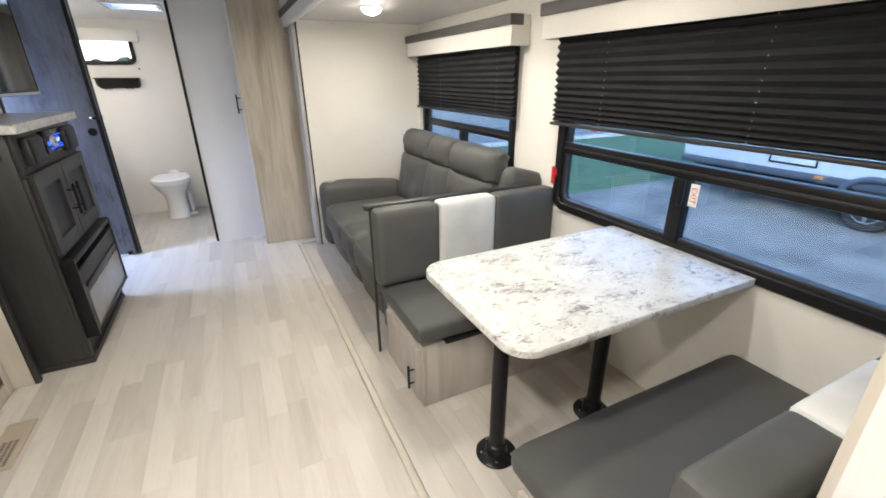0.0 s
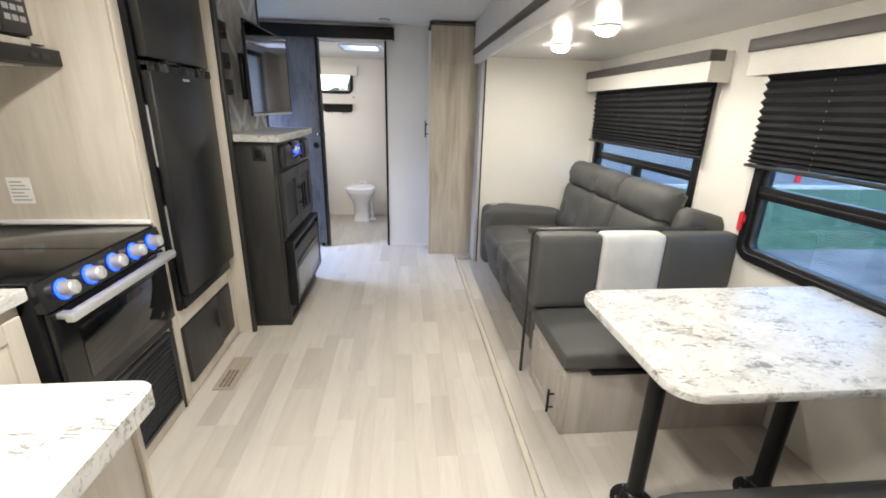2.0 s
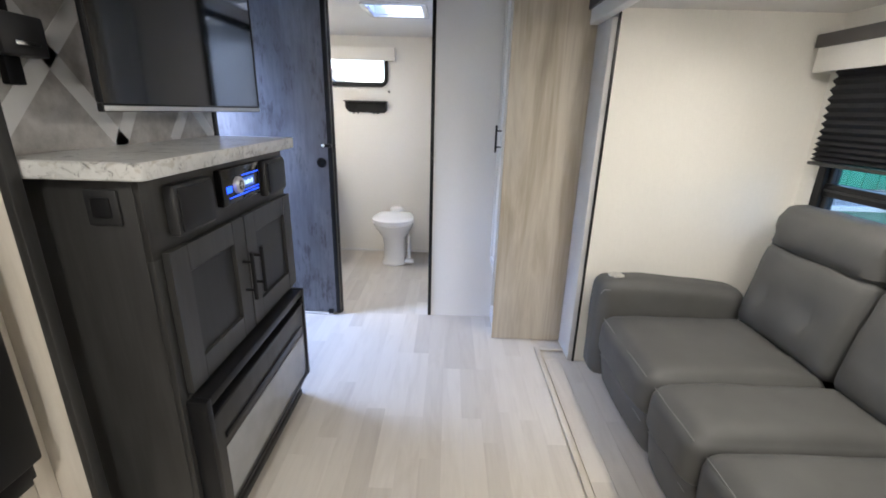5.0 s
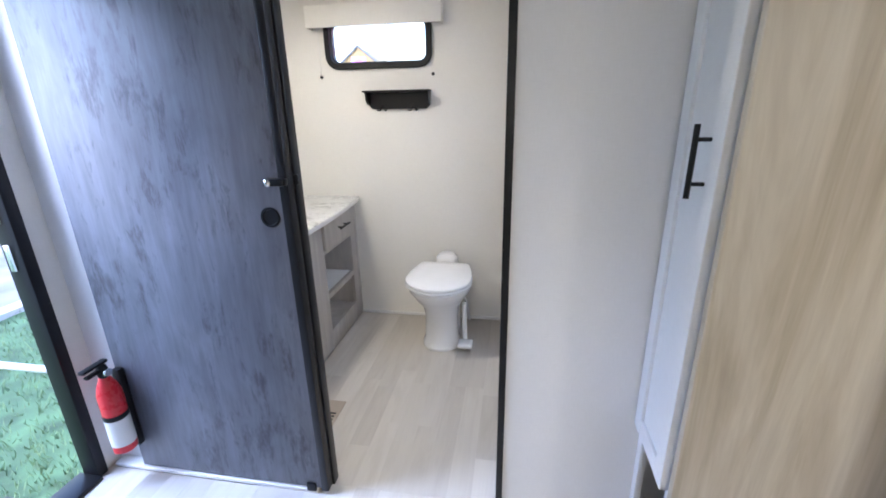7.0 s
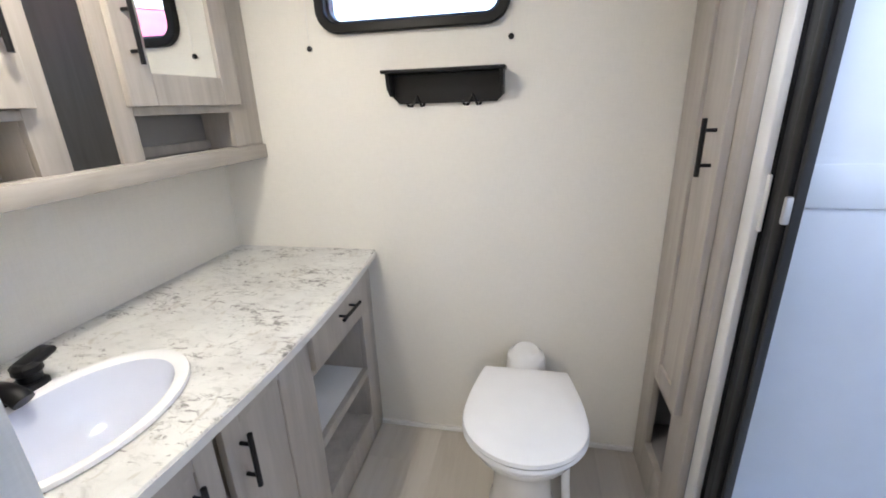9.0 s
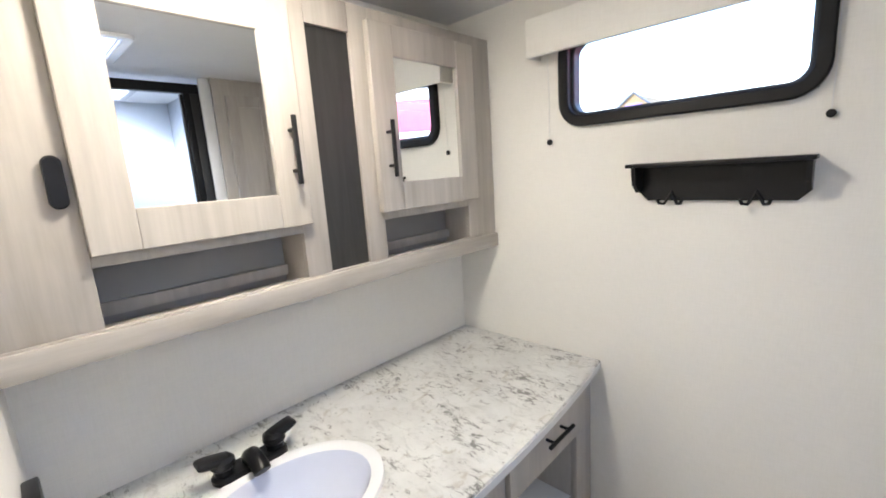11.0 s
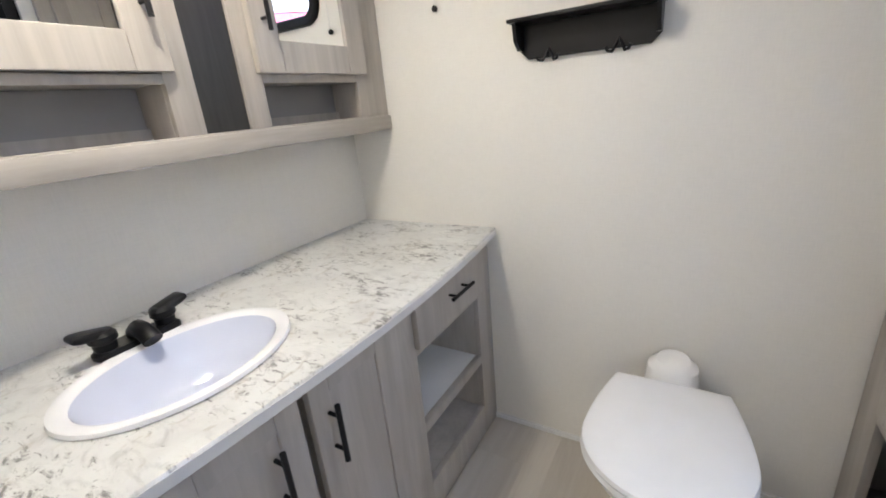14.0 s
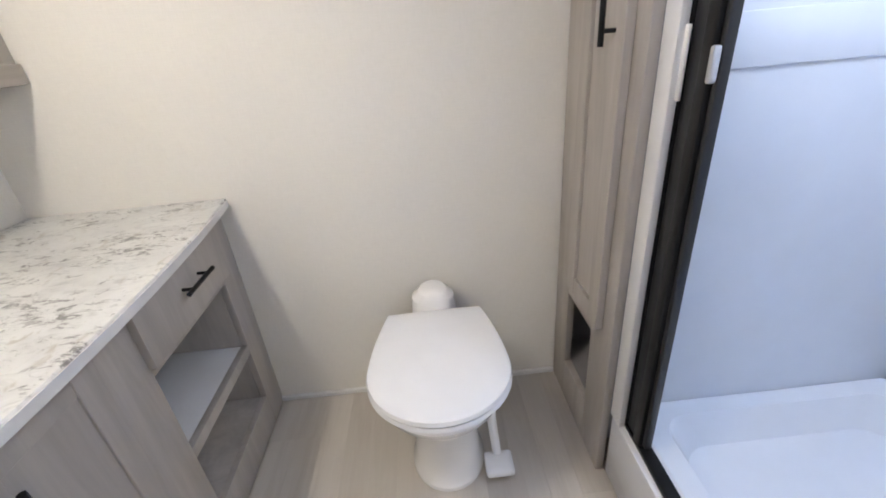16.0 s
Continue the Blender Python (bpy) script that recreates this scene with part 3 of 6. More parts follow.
def valance_blind(a0, a1, top, bottom, label, cords):
    v = thing("window_valance", "cream box valance with a dark grey top band", "valance", (WIN - 0.08, (a0 + a1) / 2, top - 0.15), "valances on the slide-out wall")
    part("fascia", boxes([(WIN - 0.125, WIN - 0.110, a0, a1, top - 0.155, top)], 0.003), M_WALL, v)
    part("end_cap", boxes([(WIN - 0.110, WIN - 0.001, a0, a0 + 0.012, top - 0.155, top)], 0.002), M_WALL, v)
    part("end_cap", boxes([(WIN - 0.110, WIN - 0.001, a1 - 0.012, a1, top - 0.155, top)], 0.002), M_WALL, v)
    part("top_board", boxes([(WIN - 0.110, WIN - 0.001, a0 + 0.012, a1 - 0.012, top - 0.012, top)]), M_WALL, v)
    part("band", boxes([(WIN - 0.138, WIN - 0.1255, a0 - 0.006, a1 + 0.006, top - 0.053, top + 0.002), (WIN - 0.125, WIN - 0.05, a0 - 0.006, a0 - 0.0005, top - 0.053, top + 0.002),
                        (WIN - 0.125, WIN - 0.05, a1 + 0.0005, a1 + 0.006, top - 0.053, top + 0.002)], 0.001), M_DARKTRIM, v, "dark grey wood-grain band")
    b = thing("pleated_blind", label, "blind", (WIN - 0.06, (a0 + a1) / 2, bottom), "pleated blinds on the slide-out wall")
    y0, y1 = a0 + 0.050, a1 - 0.055
    z_top, z = top - 0.10, top - 0.10
    prof = []
    rng = random.Random(4)
    n = 0
    while z > bottom + 0.02:
        f = (z - bottom) / (z_top - bottom)
        prof.append((WIN - 0.064 + (0.0 if n % 2 else 0.026) * (1.0 - 0.25 * f), z))
        z -= (0.0085 + 0.0105 * min(1, f * 1.8)) * rng.uniform(0.93, 1.07)
        n += 1
    bm = bmesh.new()
    cols = 12
    grid = []
    for i, (x, zz) in enumerate(prof):
        grid.append([bm.verts.new((x + 0.002 * math.sin(k * 1.7 + i * 0.4), y0 + (y1 - y0) * k / cols, zz - 0.004 * math.sin(math.pi * k / cols) * (1 - i / len(prof)))) for k in range(cols + 1)])
    for ra, rb in zip(grid, grid[1:]):
        for k in range(cols):
            bm.faces.new((ra[k], ra[k + 1], rb[k + 1], rb[k]))
    bmesh.ops.solidify(bm, geom=bm.faces[:], thickness=0.0015)
    part("fabric", bm, M_BLIND, b)
    part("bottom_rail", boxes([(WIN - 0.072, WIN - 0.030, y0 - 0.006, y1 + 0.006, bottom + 0.004, bottom + 0.020)], 0.005), M_BLACKPLASTIC, b)
    for cy in cords:
        for x, zz in prof[1:-1:2]:
            part("cord_tick", box(x - 0.002, x + 0.0005, cy - 0.0018, cy + 0.0018, zz - 0.0035, zz + 0.002), M_BARS, b)
    return b


valance_blind(0.375, 2.11, 1.745, 1.178, "black pleated blind half lowered over the wide window", (1.72, 1.06, 0.64))
valance_blind(2.375, 3.925, 1.735, 1.170, "black pleated blind half lowered behind the sofa", (2.6, 3.4))
for y0, zlow in ((2.07, 0.67), (2.40, 0.72)):
    c = thing("blind_cord", "thin white tension cord with a black end knob", "cord", (WIN - 0.012, y0, zlow), "blind cords")
    part("string", tube([(WIN - 0.010, y0, zlow), (WIN - 0.012, y0 + 0.004, (zlow + 1.55) / 2), (WIN - 0.012, y0, 1.56)], 0.0012, 6), M_WHITETRIM, c)
    part("knob", lathe((WIN - 0.001, y0, zlow), [(0.004, 0), (0.010, 0.004), (0.010, 0.010), (0.004, 0.014)], (-1, 0, 0), 12), M_BLACK, c)

# bathroom window
bw = tagged(new("window_3"), "small black-framed rounded window in the bathroom", "window", kind="structure")
bw.matrix_basis = Matrix.Translation((-0.81, BACK, BW[2]))
part("window_frame", rim("y", *BW, 0.032, BACK + 0.045, BACK - 0.025, 0.075), M_BLACK, bw)
part("inner_frame", rim("y", BW[0] + 0.028, BW[1] - 0.028, BW[2] + 0.028, BW[3] - 0.028, 0.012, BACK + 0.04, BACK, 0.05), M_BLACKPLASTIC, bw)
p = part("pane", box(BW[0] + 0.034, BW[1] - 0.034, BACK + 0.02, BACK + 0.024, BW[2] + 0.034, BW[3] - 0.034), M_CLEAR, bw)
p.visible_shadow = False
bv = thing("window_valance", "cream cassette valance above the bathroom window", "valance", (-0.81, BACK - 0.03, 1.79))
part("fascia", boxes([(-1.205, -0.435, BACK - 0.070, BACK - 0.056, 1.775, 1.885)], 0.003), M_WALL, bv)
part("end_cap", boxes([(-1.205, -1.193, BACK - 0.056, BACK - 0.001, 1.775, 1.885)], 0.002), M_WALL, bv)
part("end_cap", boxes([(-0.447, -0.435, BACK - 0.056, BACK - 0.001, 1.775, 1.885)], 0.002), M_WALL, bv)
part("underside", boxes([(-1.19, -0.45, BACK - 0.055, BACK - 0.001, 1.862, 1.874)], 0.002), M_WALL, bv)
for cx in (-1.165, -0.497):
    c = thing("blind_cord", "thin cord with a black end knob beside the bathroom window", "cord", (cx, BACK - 0.01, 1.52), "blind cords")
    part("string", tube([(cx, BACK - 0.008, 1.525), (cx + 0.002, BACK - 0.010, 1.65), (cx, BACK - 0.012, 1.78)], 0.0011, 6), M_WHITETRIM, c)
    part("knob", lathe((cx, BACK - 0.001, 1.523), [(0.004, 0), (0.009, 0.004), (0.009, 0.010), (0.004, 0.013)], (0, -1, 0), 12), M_BLACK, c)


# ---- ceiling lamps ----
def puck(x, y, z, label):
    t = thing("ceiling_lamp", label, "lamp", (x, y, z), "round ceiling lamps")
    part("ring", lathe((x, y, z), [(0.070, 0), (0.070, -0.006), (0.064, -0.012), (0.061, -0.008), (0.061, 0)]), M_WHITEPL, t)
    part("lens", lathe((x, y, z), [(0.060, -0.006), (0.059, -0.018), (0.046, -0.036), (0.022, -0.046), (0.001, -0.049)]), M_BULB, t, "lit lens")


# two known lamps and the added one over the dinette
for px, py, watts in PUCKS:
    puck(px, py, SLIDE_CEILING, "lit round puck lamp under the slide-out ceiling")
# fixtures for the added, unseen lamps
for px, py, watts in CEIL_FILL:
    puck(px, py, CEILING, "unseen lit puck lamp added under the main ceiling")
gr_ = thing("ceiling_grille", "small round grey grille in the hall ceiling", "grille", (-0.03, 4.27, CEILING))
part("ring", lathe((-0.03, 4.27, CEILING), [(0.050, 0), (0.050, -0.004), (0.044, -0.009), (0.036, -0.009), (0.034, -0.005), (0.001, -0.005)]), M_NICHE, gr_)
for n in range(5):
    half = (0.030, 0.034, 0.035, 0.034, 0.030)[n]
    part("slat", boxes([(-0.03 - half, -0.03 + half, 4.249 + 0.010 * n, 4.253 + 0.010 * n, CEILING - 0.0085, CEILING - 0.0052)]), M_WHITEPL, gr_)
puck(-1.08, 4.98, BATH_CEILING, "lit round puck lamp under the bathroom ceiling")
v = thing("roof_vent", "white roof vent with a daylit lens in the bathroom ceiling", "vent", (VX, VY, BATH_CEILING))
part("frame", rim("z", VX - 0.205, VX + 0.205, VY - 0.205, VY + 0.205, 0.035, BATH_CEILING + 0.0, BATH_CEILING - 0.012, 0.03), M_WHITEPL, v)
part("shaft", boxes([(VX - 0.178, VX - 0.168, VY - 0.178, VY + 0.178, 1.985, 2.12), (VX + 0.168, VX + 0.178, VY - 0.178, VY + 0.178, 1.985, 2.12),
                     (VX - 0.168, VX + 0.168, VY - 0.178, VY - 0.168, 1.985, 2.12), (VX - 0.168, VX + 0.168, VY + 0.168, VY + 0.178, 1.985, 2.12)]), M_WHITEPL, v)
dome = part("dome", boxes([(VX - 0.18, VX + 0.18, VY - 0.18, VY + 0.18, 2.12, 2.13)], 0.002), M_DOME, v, "translucent dome letting daylight in")
dome.visible_shadow = False
# unseen skylight, added so that daylight reaches the shower
SKL = (0.28, 0.72, 4.78, 5.22)
v = thing("shower_skylight", "unseen clear roof dome added above the shower", "skylight", (0.5, 5.0, BATH_CEILING))
part("frame", rim("z", SKL[0] - 0.03, SKL[1] + 0.03, SKL[2] - 0.03, SKL[3] + 0.03, 0.035, BATH_CEILING, BATH_CEILING - 0.012, 0.03), M_WHITEPL, v)
dome = part("dome", boxes([(SKL[0] - 0.01, SKL[1] + 0.01, SKL[2] - 0.01, SKL[3] + 0.01, 2.045, 2.055)], 0.002), M_DOME, v, "translucent dome letting daylight in")
dome.visible_shadow = False

# ---- dinette ----


def dinette_bench(y0, y1, yb0, yb1, facing, label):
    """A padded bench seat on a wood base, with a panel door on its aisle end. facing: 1 towards +y."""
    t = thing("dinette_bench", label, "bench", (1.3, (y0 + y1) / 2, 0), "benches of the dinette")
    part("base", boxes([(0.845, WIN - 0.002, y0 + 0.02, y1 - 0.02, 0.001, 0.33)], 0.003), M_GREYWOOD, t)
    pieces("frame_piece", [(0.825, 0.845, y0 + 0.02, y0 + 0.055, 0.001, 0.33), (0.825, 0.845, y1 - 0.055, y1 - 0.02, 0.001, 0.33), (0.825, 0.845, y0 + 0.055, y1 - 0.055, 0.285, 0.33), (0.825, 0.845, y0 + 0.055, y1 - 0.055, 0.001, 0.03)], 0.002, M_GREYWOOD, t)
    d = shaker(t, "x", y0 + 0.05, y1 - 0.05, 0.025, 0.30, 0.826, 0.808, 0.045, M_GREYWOOD, label="framed greige wood cupboard door")
    hy = y0 + 0.085 if facing < 0 else y1 - 0.085
    bar_handle(d, (0.808, hy, 0.08), (0.808, hy, 0.20), (-0.028, 0, 0))
    part("seat_board", boxes([(0.93, WIN - 0.01, y0 - 0.006, y1 - 0.01, 0.331, 0.345)], 0.002), M_BLACK, t, "black board under the cushion")
    c = part("seat_cushion", cushion(0.80, WIN - 0.004, y0, y1, 0.346, 0.435, 0.03, (0, 0, 0.008)), M_LEATHER, t, "dark grey padded seat cushion")
    part("seam", tube([(0.803, y0 + 0.02, 0.412), (0.803, y1 - 0.02, 0.412)], 0.002, 6), M_LEATHER, c)
    b = part("back_cushion", cushion(0.775, 1.108, yb0, yb1, 0.450, 0.838, 0.022, (0, 0.004, 0.004)), M_LEATHER, t, "dark grey padded backrest")
    part("stripe", cushion(1.108, 1.442, yb0 - 0.001, yb1 + 0.001, 0.450, 0.840, 0.022, (0, 0.004, 0.004)), M_LEATHER_W, b, "white leatherette stripe")
    part("end_panel", cushion(1.442, WIN - 0.004, yb0, yb1, 0.450, 0.838, 0.022, (0, 0.004, 0.004)), M_LEATHER, b)
    return t


dinette_bench(1.62, 2.125, 2.035, 2.132, -1, "dark grey dinette bench with white-striped back beside the sofa")
dinette_bench(0.40, 0.955, 0.385, 0.495, 1, "dark grey dinette bench with white-striped back by the end panel")
d = thing("divider_panel", "thin charcoal divider between dinette and sofa", "panel", (1.2, 2.15, 0))
part("board", boxes([(0.845, 1.70, 2.141, 2.156, 0.001, 0.825)], 0.002), M_CHAR, d)
part("post", boxes([(0.774, 0.7885, 2.141, 2.157, 0.001, 0.825)], 0.003), M_CHAR, d)
part("cap", boxes([(0.752, 1.72, 2.128, 2.170, 0.8255, 0.848)], 0.004), M_CHAR, d, "charcoal cap rail")

t = thing("dinette_table", "white granite-look table on two black pedestal legs", "table", (1.28, 1.26, 0))
pts = []
for ca, cb, start, r in ((WIN - 0.004, 1.59, 0, 0.0), (0.80 + 0.09, 1.59 - 0.09, 90, 0.09), (0.80 + 0.09, 0.935 + 0.09, 180, 0.09), (WIN - 0.004, 0.935, 270, 0.0)):
    for k in range(9 if r else 1):
        a = radians(start + 90 * k / 8)
        pts.append((ca + r * math.cos(a), cb + r * math.sin(a)))
top = part("tabletop", slab("z", pts, 0.722, 0.75, 0.004), M_LAM, t)
part("wall_cleat", boxes([(WIN - 0.03, WIN - 0.001, 1.0, 1.52, 0.695, 0.7215)], 0.003), M_OAK, t)
for lx, ly in ((0.985, 1.275), (1.50, 1.275)):
    leg = part("leg", lathe((lx, ly, 0), [(0.030, 0.02), (0.030, 0.70), (0.030, 0.705)]), M_BLACK, t, "black tube leg")
    fl = part("floor_flange", lathe((lx, ly, 0.001), [(0.082, 0), (0.082, 0.006), (0.070, 0.014), (0.046, 0.018), (0.040, 0.055), (0.033, 0.060), (0.031, 0.075)]), M_BLACK, leg)
    part("top_flange", lathe((lx, ly, 0.7215), [(0.080, 0), (0.080, -0.006), (0.045, -0.016), (0.036, -0.05)]), M_BLACK, leg)
    for k in range(5):
        a = 0.4 + k * 2 * math.pi / 5
        part("screw", lathe((lx + 0.062 * math.cos(a), ly + 0.062 * math.sin(a), 0.016), [(0.006, 0), (0.006, 0.003), (0.002, 0.005)], n=8), M_CHROME, leg)

# ---- sofa ----


def crease(bm, amount, size, seed):
    """Soft unevenness of stuffed leather, along the surface's normals."""
    bm.normal_update()
    moves = [(v, v.normal * amount * noise.noise(v.co / size + Vector((seed, seed * 1.7, 0)))) for v in bm.verts]
    for v, d in moves:
        v.co += d
    return bm


def dimple(bm, y, z, x_limit, depth, spread):
    for v in bm.verts:
        if v.co.x < x_limit:
            v.co.x += depth * math.exp(-((v.co.y - y) / spread) ** 2 - ((v.co.z - z) / spread) ** 2)
    return bm


def head_roll(a, b):
    """A plump headrest, gathered at both ends and flatter on its back."""
    n, m_ = 22, 20
    loops = []
    for i in range(n + 1):
        u = -1 + 2 * i / n
        y = (a + b) / 2 + u * (b - a) / 2
        full = (1 - abs(u) ** 5.5) ** 0.5 if abs(u) < 1 else 0.0
        full = 0.34 + 0.66 * full
        loop = []
        for k in range(m_):
            t = 2 * math.pi * k / m_
            c, s_ = math.cos(t), math.sin(t)
            rx = 0.118 if c < 0 else 0.080
            px = math.copysign(abs(c) ** 0.75, c) * rx * full
            pz = math.copysign(abs(s_) ** 0.80, s_) * 0.112 * (0.72 + 0.28 * full)
            pucker = 0.010 * max(0.0, abs(u) - 0.62) / 0.38 * math.sin(7 * t + 3 * u)
            loop.append(Vector((1.585 + px + pucker, y, 0.915 + pz + pucker * 0.6)))
        loops.append(loop)
    return loft(loops)


s = thing("reclining_sofa", "dark grey leatherette three-part reclining sofa with tufted back", "sofa", (1.25, 3.05, 0))
SEATS = ((3.17, 3.715), (2.84, 3.17), (2.30, 2.84))
part("frame", boxes([(0.955, 1.76, 2.22, 3.90, 0.05, 0.27)], 0.02), M_BLACKPLASTIC, s, "dark recliner frame")
for fx, fy in ((0.98, 2.3), (0.98, 3.82), (1.55, 2.3), (1.55, 3.82)):
    part("foot", lathe((fx, fy, 0.001), [(0.022, 0), (0.026, 0.05)], n=12), M_BLACKPLASTIC, s)
for i, (a, b) in enumerate(SEATS):
    buttons = (a * 0.72 + b * 0.28, a * 0.28 + b * 0.72) if i != 1 else ((a + b) / 2,)
    sc = cushion(0.838, 1.54, a + 0.004, b - 0.004, 0.235, 0.445, 0.060, (0.014, 0, 0.024), 14)
    for v in sc.verts:
        if v.co.z > 0.38:
            for cy in buttons:
                v.co.z -= 0.016 * math.exp(-((v.co.y - cy) / 0.05) ** 2 - ((v.co.x - 1.14) / 0.05) ** 2)
        if v.co.z < 0.30 and v.co.x < 0.95:
            v.co.x += 0.10 * (0.30 - v.co.z)
    c = part("seat_cushion", crease(sc, 0.006, 0.14, i), M_LEATHER, s)
    part("seam", tube([(0.849, a + 0.035 + (b - a - 0.07) * k / 8, 0.423 + 0.002 * math.sin(k)) for k in range(9)], 0.0022, 6), M_STITCH, c, "pale stitched front seam")
    fp = cushion(0.862, 0.940, a + 0.010, b - 0.010, 0.060, 0.268, 0.034, (0.020, 0, 0), 12)
    for v in fp.verts:
        v.co.x += 0.03 * (0.268 - v.co.z) / 0.2
    f_ = part("footrest_panel", crease(fp, 0.004, 0.10, i + 4), M_LEATHER, s, "padded front panel")
    part("seam", tube([(0.856 + 0.0007 * k, a + 0.03 + (b - a - 0.06) * k / 6, 0.225) for k in range(7)], 0.002, 6), M_STITCH, f_)
    bk = cushion(1.478, 1.68, a + 0.005, b - 0.005, 0.42, 0.845, 0.050, (0.036, 0, 0.0), 18)
    for cy in buttons:
        dimple(bk, cy, 0.625, 1.56, 0.034, 0.040)
        for v in bk.verts:
            if v.co.x < 1.56 and v.co.z < 0.625:
                v.co.x += 0.010 * math.exp(-((v.co.y - cy) / 0.016) ** 2)
    back = part("back_cushion", tilt(crease(bk, 0.006, 0.12, i + 8), (1.56, 0, 0.42), "Y", 10), M_LEATHER, s)
    for cy in buttons:
        part("button", lathe((1.513, cy, 0.632), [(0.012, 0), (0.010, 0.005), (0.001, 0.007)], (-0.97, 0, 0.22), 12), M_LEATHER, back)
    hd = part("headrest", tilt(crease(head_roll(a + 0.004, b - 0.004), 0.006, 0.09, i + 15), (1.56, 0, 0.42), "Y", 7), M_LEATHER, s, "plump headrest roll with gathered ends")
part("back_frame", boxes([(1.70, 1.79, 2.26, 3.88, 0.20, 0.86)], 0.03), M_LEATHER, s)
part("wing", tilt(crease(cushion(1.47, 1.74, 2.172, 2.292, 0.30, 0.930, 0.045, (0.006, 0.008, 0.012), 12), 0.004, 0.12, 31), (1.57, 0, 0.30), "Y", 14), M_LEATHER, s, "padded end wing of the backrest")
arm_bm = cushion(0.836, 1.55, 3.720, 3.885, 0.06, 0.603, 0.055, (0.008, 0.006, 0.008), 14)
for v in arm_bm.verts:
    if v.co.z > 0.40:
        v.co.z -= 0.035 * max(0.0, (v.co.x - 1.05) / 0.5)
arm = part("arm", crease(arm_bm, 0.005, 0.15, 40), M_LEATHER, s)
part("arm_seam", tube([(0.842, 3.745, 0.53), (0.850, 3.727, 0.558), (0.95, 3.722, 0.556), (1.50, 3.722, 0.526)], 0.0022, 6), M_STITCH, arm)
part("cup_holder", lathe((0.925, 3.800, 0.606), [(0.040, -0.004), (0.040, 0.005), (0.036, 0.007), (0.030, 0.005), (0.001, 0.004)]), M_CHROME, arm, "silver cup holder disc")
part("arm", cushion(0.86, 1.54, 2.180, 2.296, 0.06, 0.55, 0.02, (0, 0, 0)), M_LEATHER, s)

# ---- wardrobe ----
w = thing("wardrobe", "tall light oak-print wardrobe beside the bathroom wall", "wardrobe", (0.6, 4.35, 0))
part("front_panel", boxes([(0.372, 0.858, 4.20, 4.222, 0.001, 2.10)], 0.002), M_WARD, w)
part("top_trim", boxes([(0.360, 0.858, 4.190, 4.4985, 2.101, 2.118)], 0.002), M_DARKTRIM, w)
pieces("side_frame", [(0.385, 0.405, 4.223, 4.265, 0.10, 2.10), (0.385, 0.405, 4.465, 4.4985, 0.10, 2.10), (0.385, 0.405, 4.265, 4.465, 2.0, 2.10), (0.385, 0.405, 4.265, 4.465, 0.40, 0.46), (0.385, 0.405, 4.223, 4.4985, 0.001, 0.10)], 0.002, M_HALL, w)
# near-black sheets put shade into the open wardrobe niche
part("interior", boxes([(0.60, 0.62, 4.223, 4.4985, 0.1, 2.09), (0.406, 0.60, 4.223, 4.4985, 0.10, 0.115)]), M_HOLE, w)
dr = shaker(w, "x", 4.245, 4.485, 0.42, 2.06, 0.384, 0.362, 0.05, M_HALL, label="tall narrow pale framed door")
bar_handle(dr, (0.362, 4.298, 1.150), (0.362, 4.298, 1.300), (-0.030, 0, 0))

# ---- sliding bathroom door ----
d = tagged(new("door_1"), "weathered blue-black wood sliding door, partly open", "door", kind="structure")
d.matrix_basis = Matrix.Translation((-1.09, 4.47, 0.02))
part("leaf", boxes([(-1.43, -0.6805, 4.458, 4.486, 0.022, 2.005)], 0.002), M_DOOR, d)
part("edge_channel", boxes([(-0.680, -0.653, 4.452, 4.490, 0.015, 2.005)], 0.003), M_BLACK, d, "black metal edge channel")
lt = part("latch", boxes([(-0.715, -0.652, 4.430, 4.4575, 1.140, 1.160)], 0.004), M_BLACK, d, "black latch with a chrome screw")
part("screw", lathe((-0.700, 4.432, 1.150), [(0.010, 0), (0.010, 0.006), (0.005, 0.010), (0.001, 0.011)], (0, -1, 0), 14), M_CHROME, lt)
part("finger_pull", lathe((-0.722, 4.4575, 1.045), [(0.030, 0.0), (0.030, 0.004), (0.024, 0.005), (0.022, 0.0005), (0.001, 0.0005)], (0, -1, 0)), M_BLACK, d, "round black finger pull")
part("bottom_guide", boxes([(-0.735, -0.70, 4.448, 4.4575, 0.012, 0.045)], 0.002), M_BLACK, d)
structure("trim_jamb", boxes([(-0.664, -0.650, 4.497, 4.535, 0.001, 2.0)], 0.003), M_BLACK, "black door jamb of the bathroom", "trim")
structure("trim_door_sill", boxes([(-1.56, -0.70, 4.452, 4.499, 0.0005, 0.016)], 0.002), M_WHITETRIM, "white sill strip under the sliding door", "trim")
part("keeper", boxes([(-0.662, -0.640, 4.4905, 4.4965, 1.135, 1.165)], 0.002), M_BLACK, d)
rail = thing("door_track_cover", "black box covering the sliding door track", "trim", (-0.7, 4.45, 2.0))
part("fascia", boxes([(-1.46, 0.046, 4.425, 4.440, 2.0, 2.105)], 0.003), M_BLACK, rail)
part("top", boxes([(-1.46, 0.046, 4.440, 4.4985, 2.092, 2.105)], 0.002), M_BLACK, rail)
part("end_cap", boxes([(0.034, 0.046, 4.440, 4.4985, 2.0, 2.092)], 0.002), M_BLACK, rail)

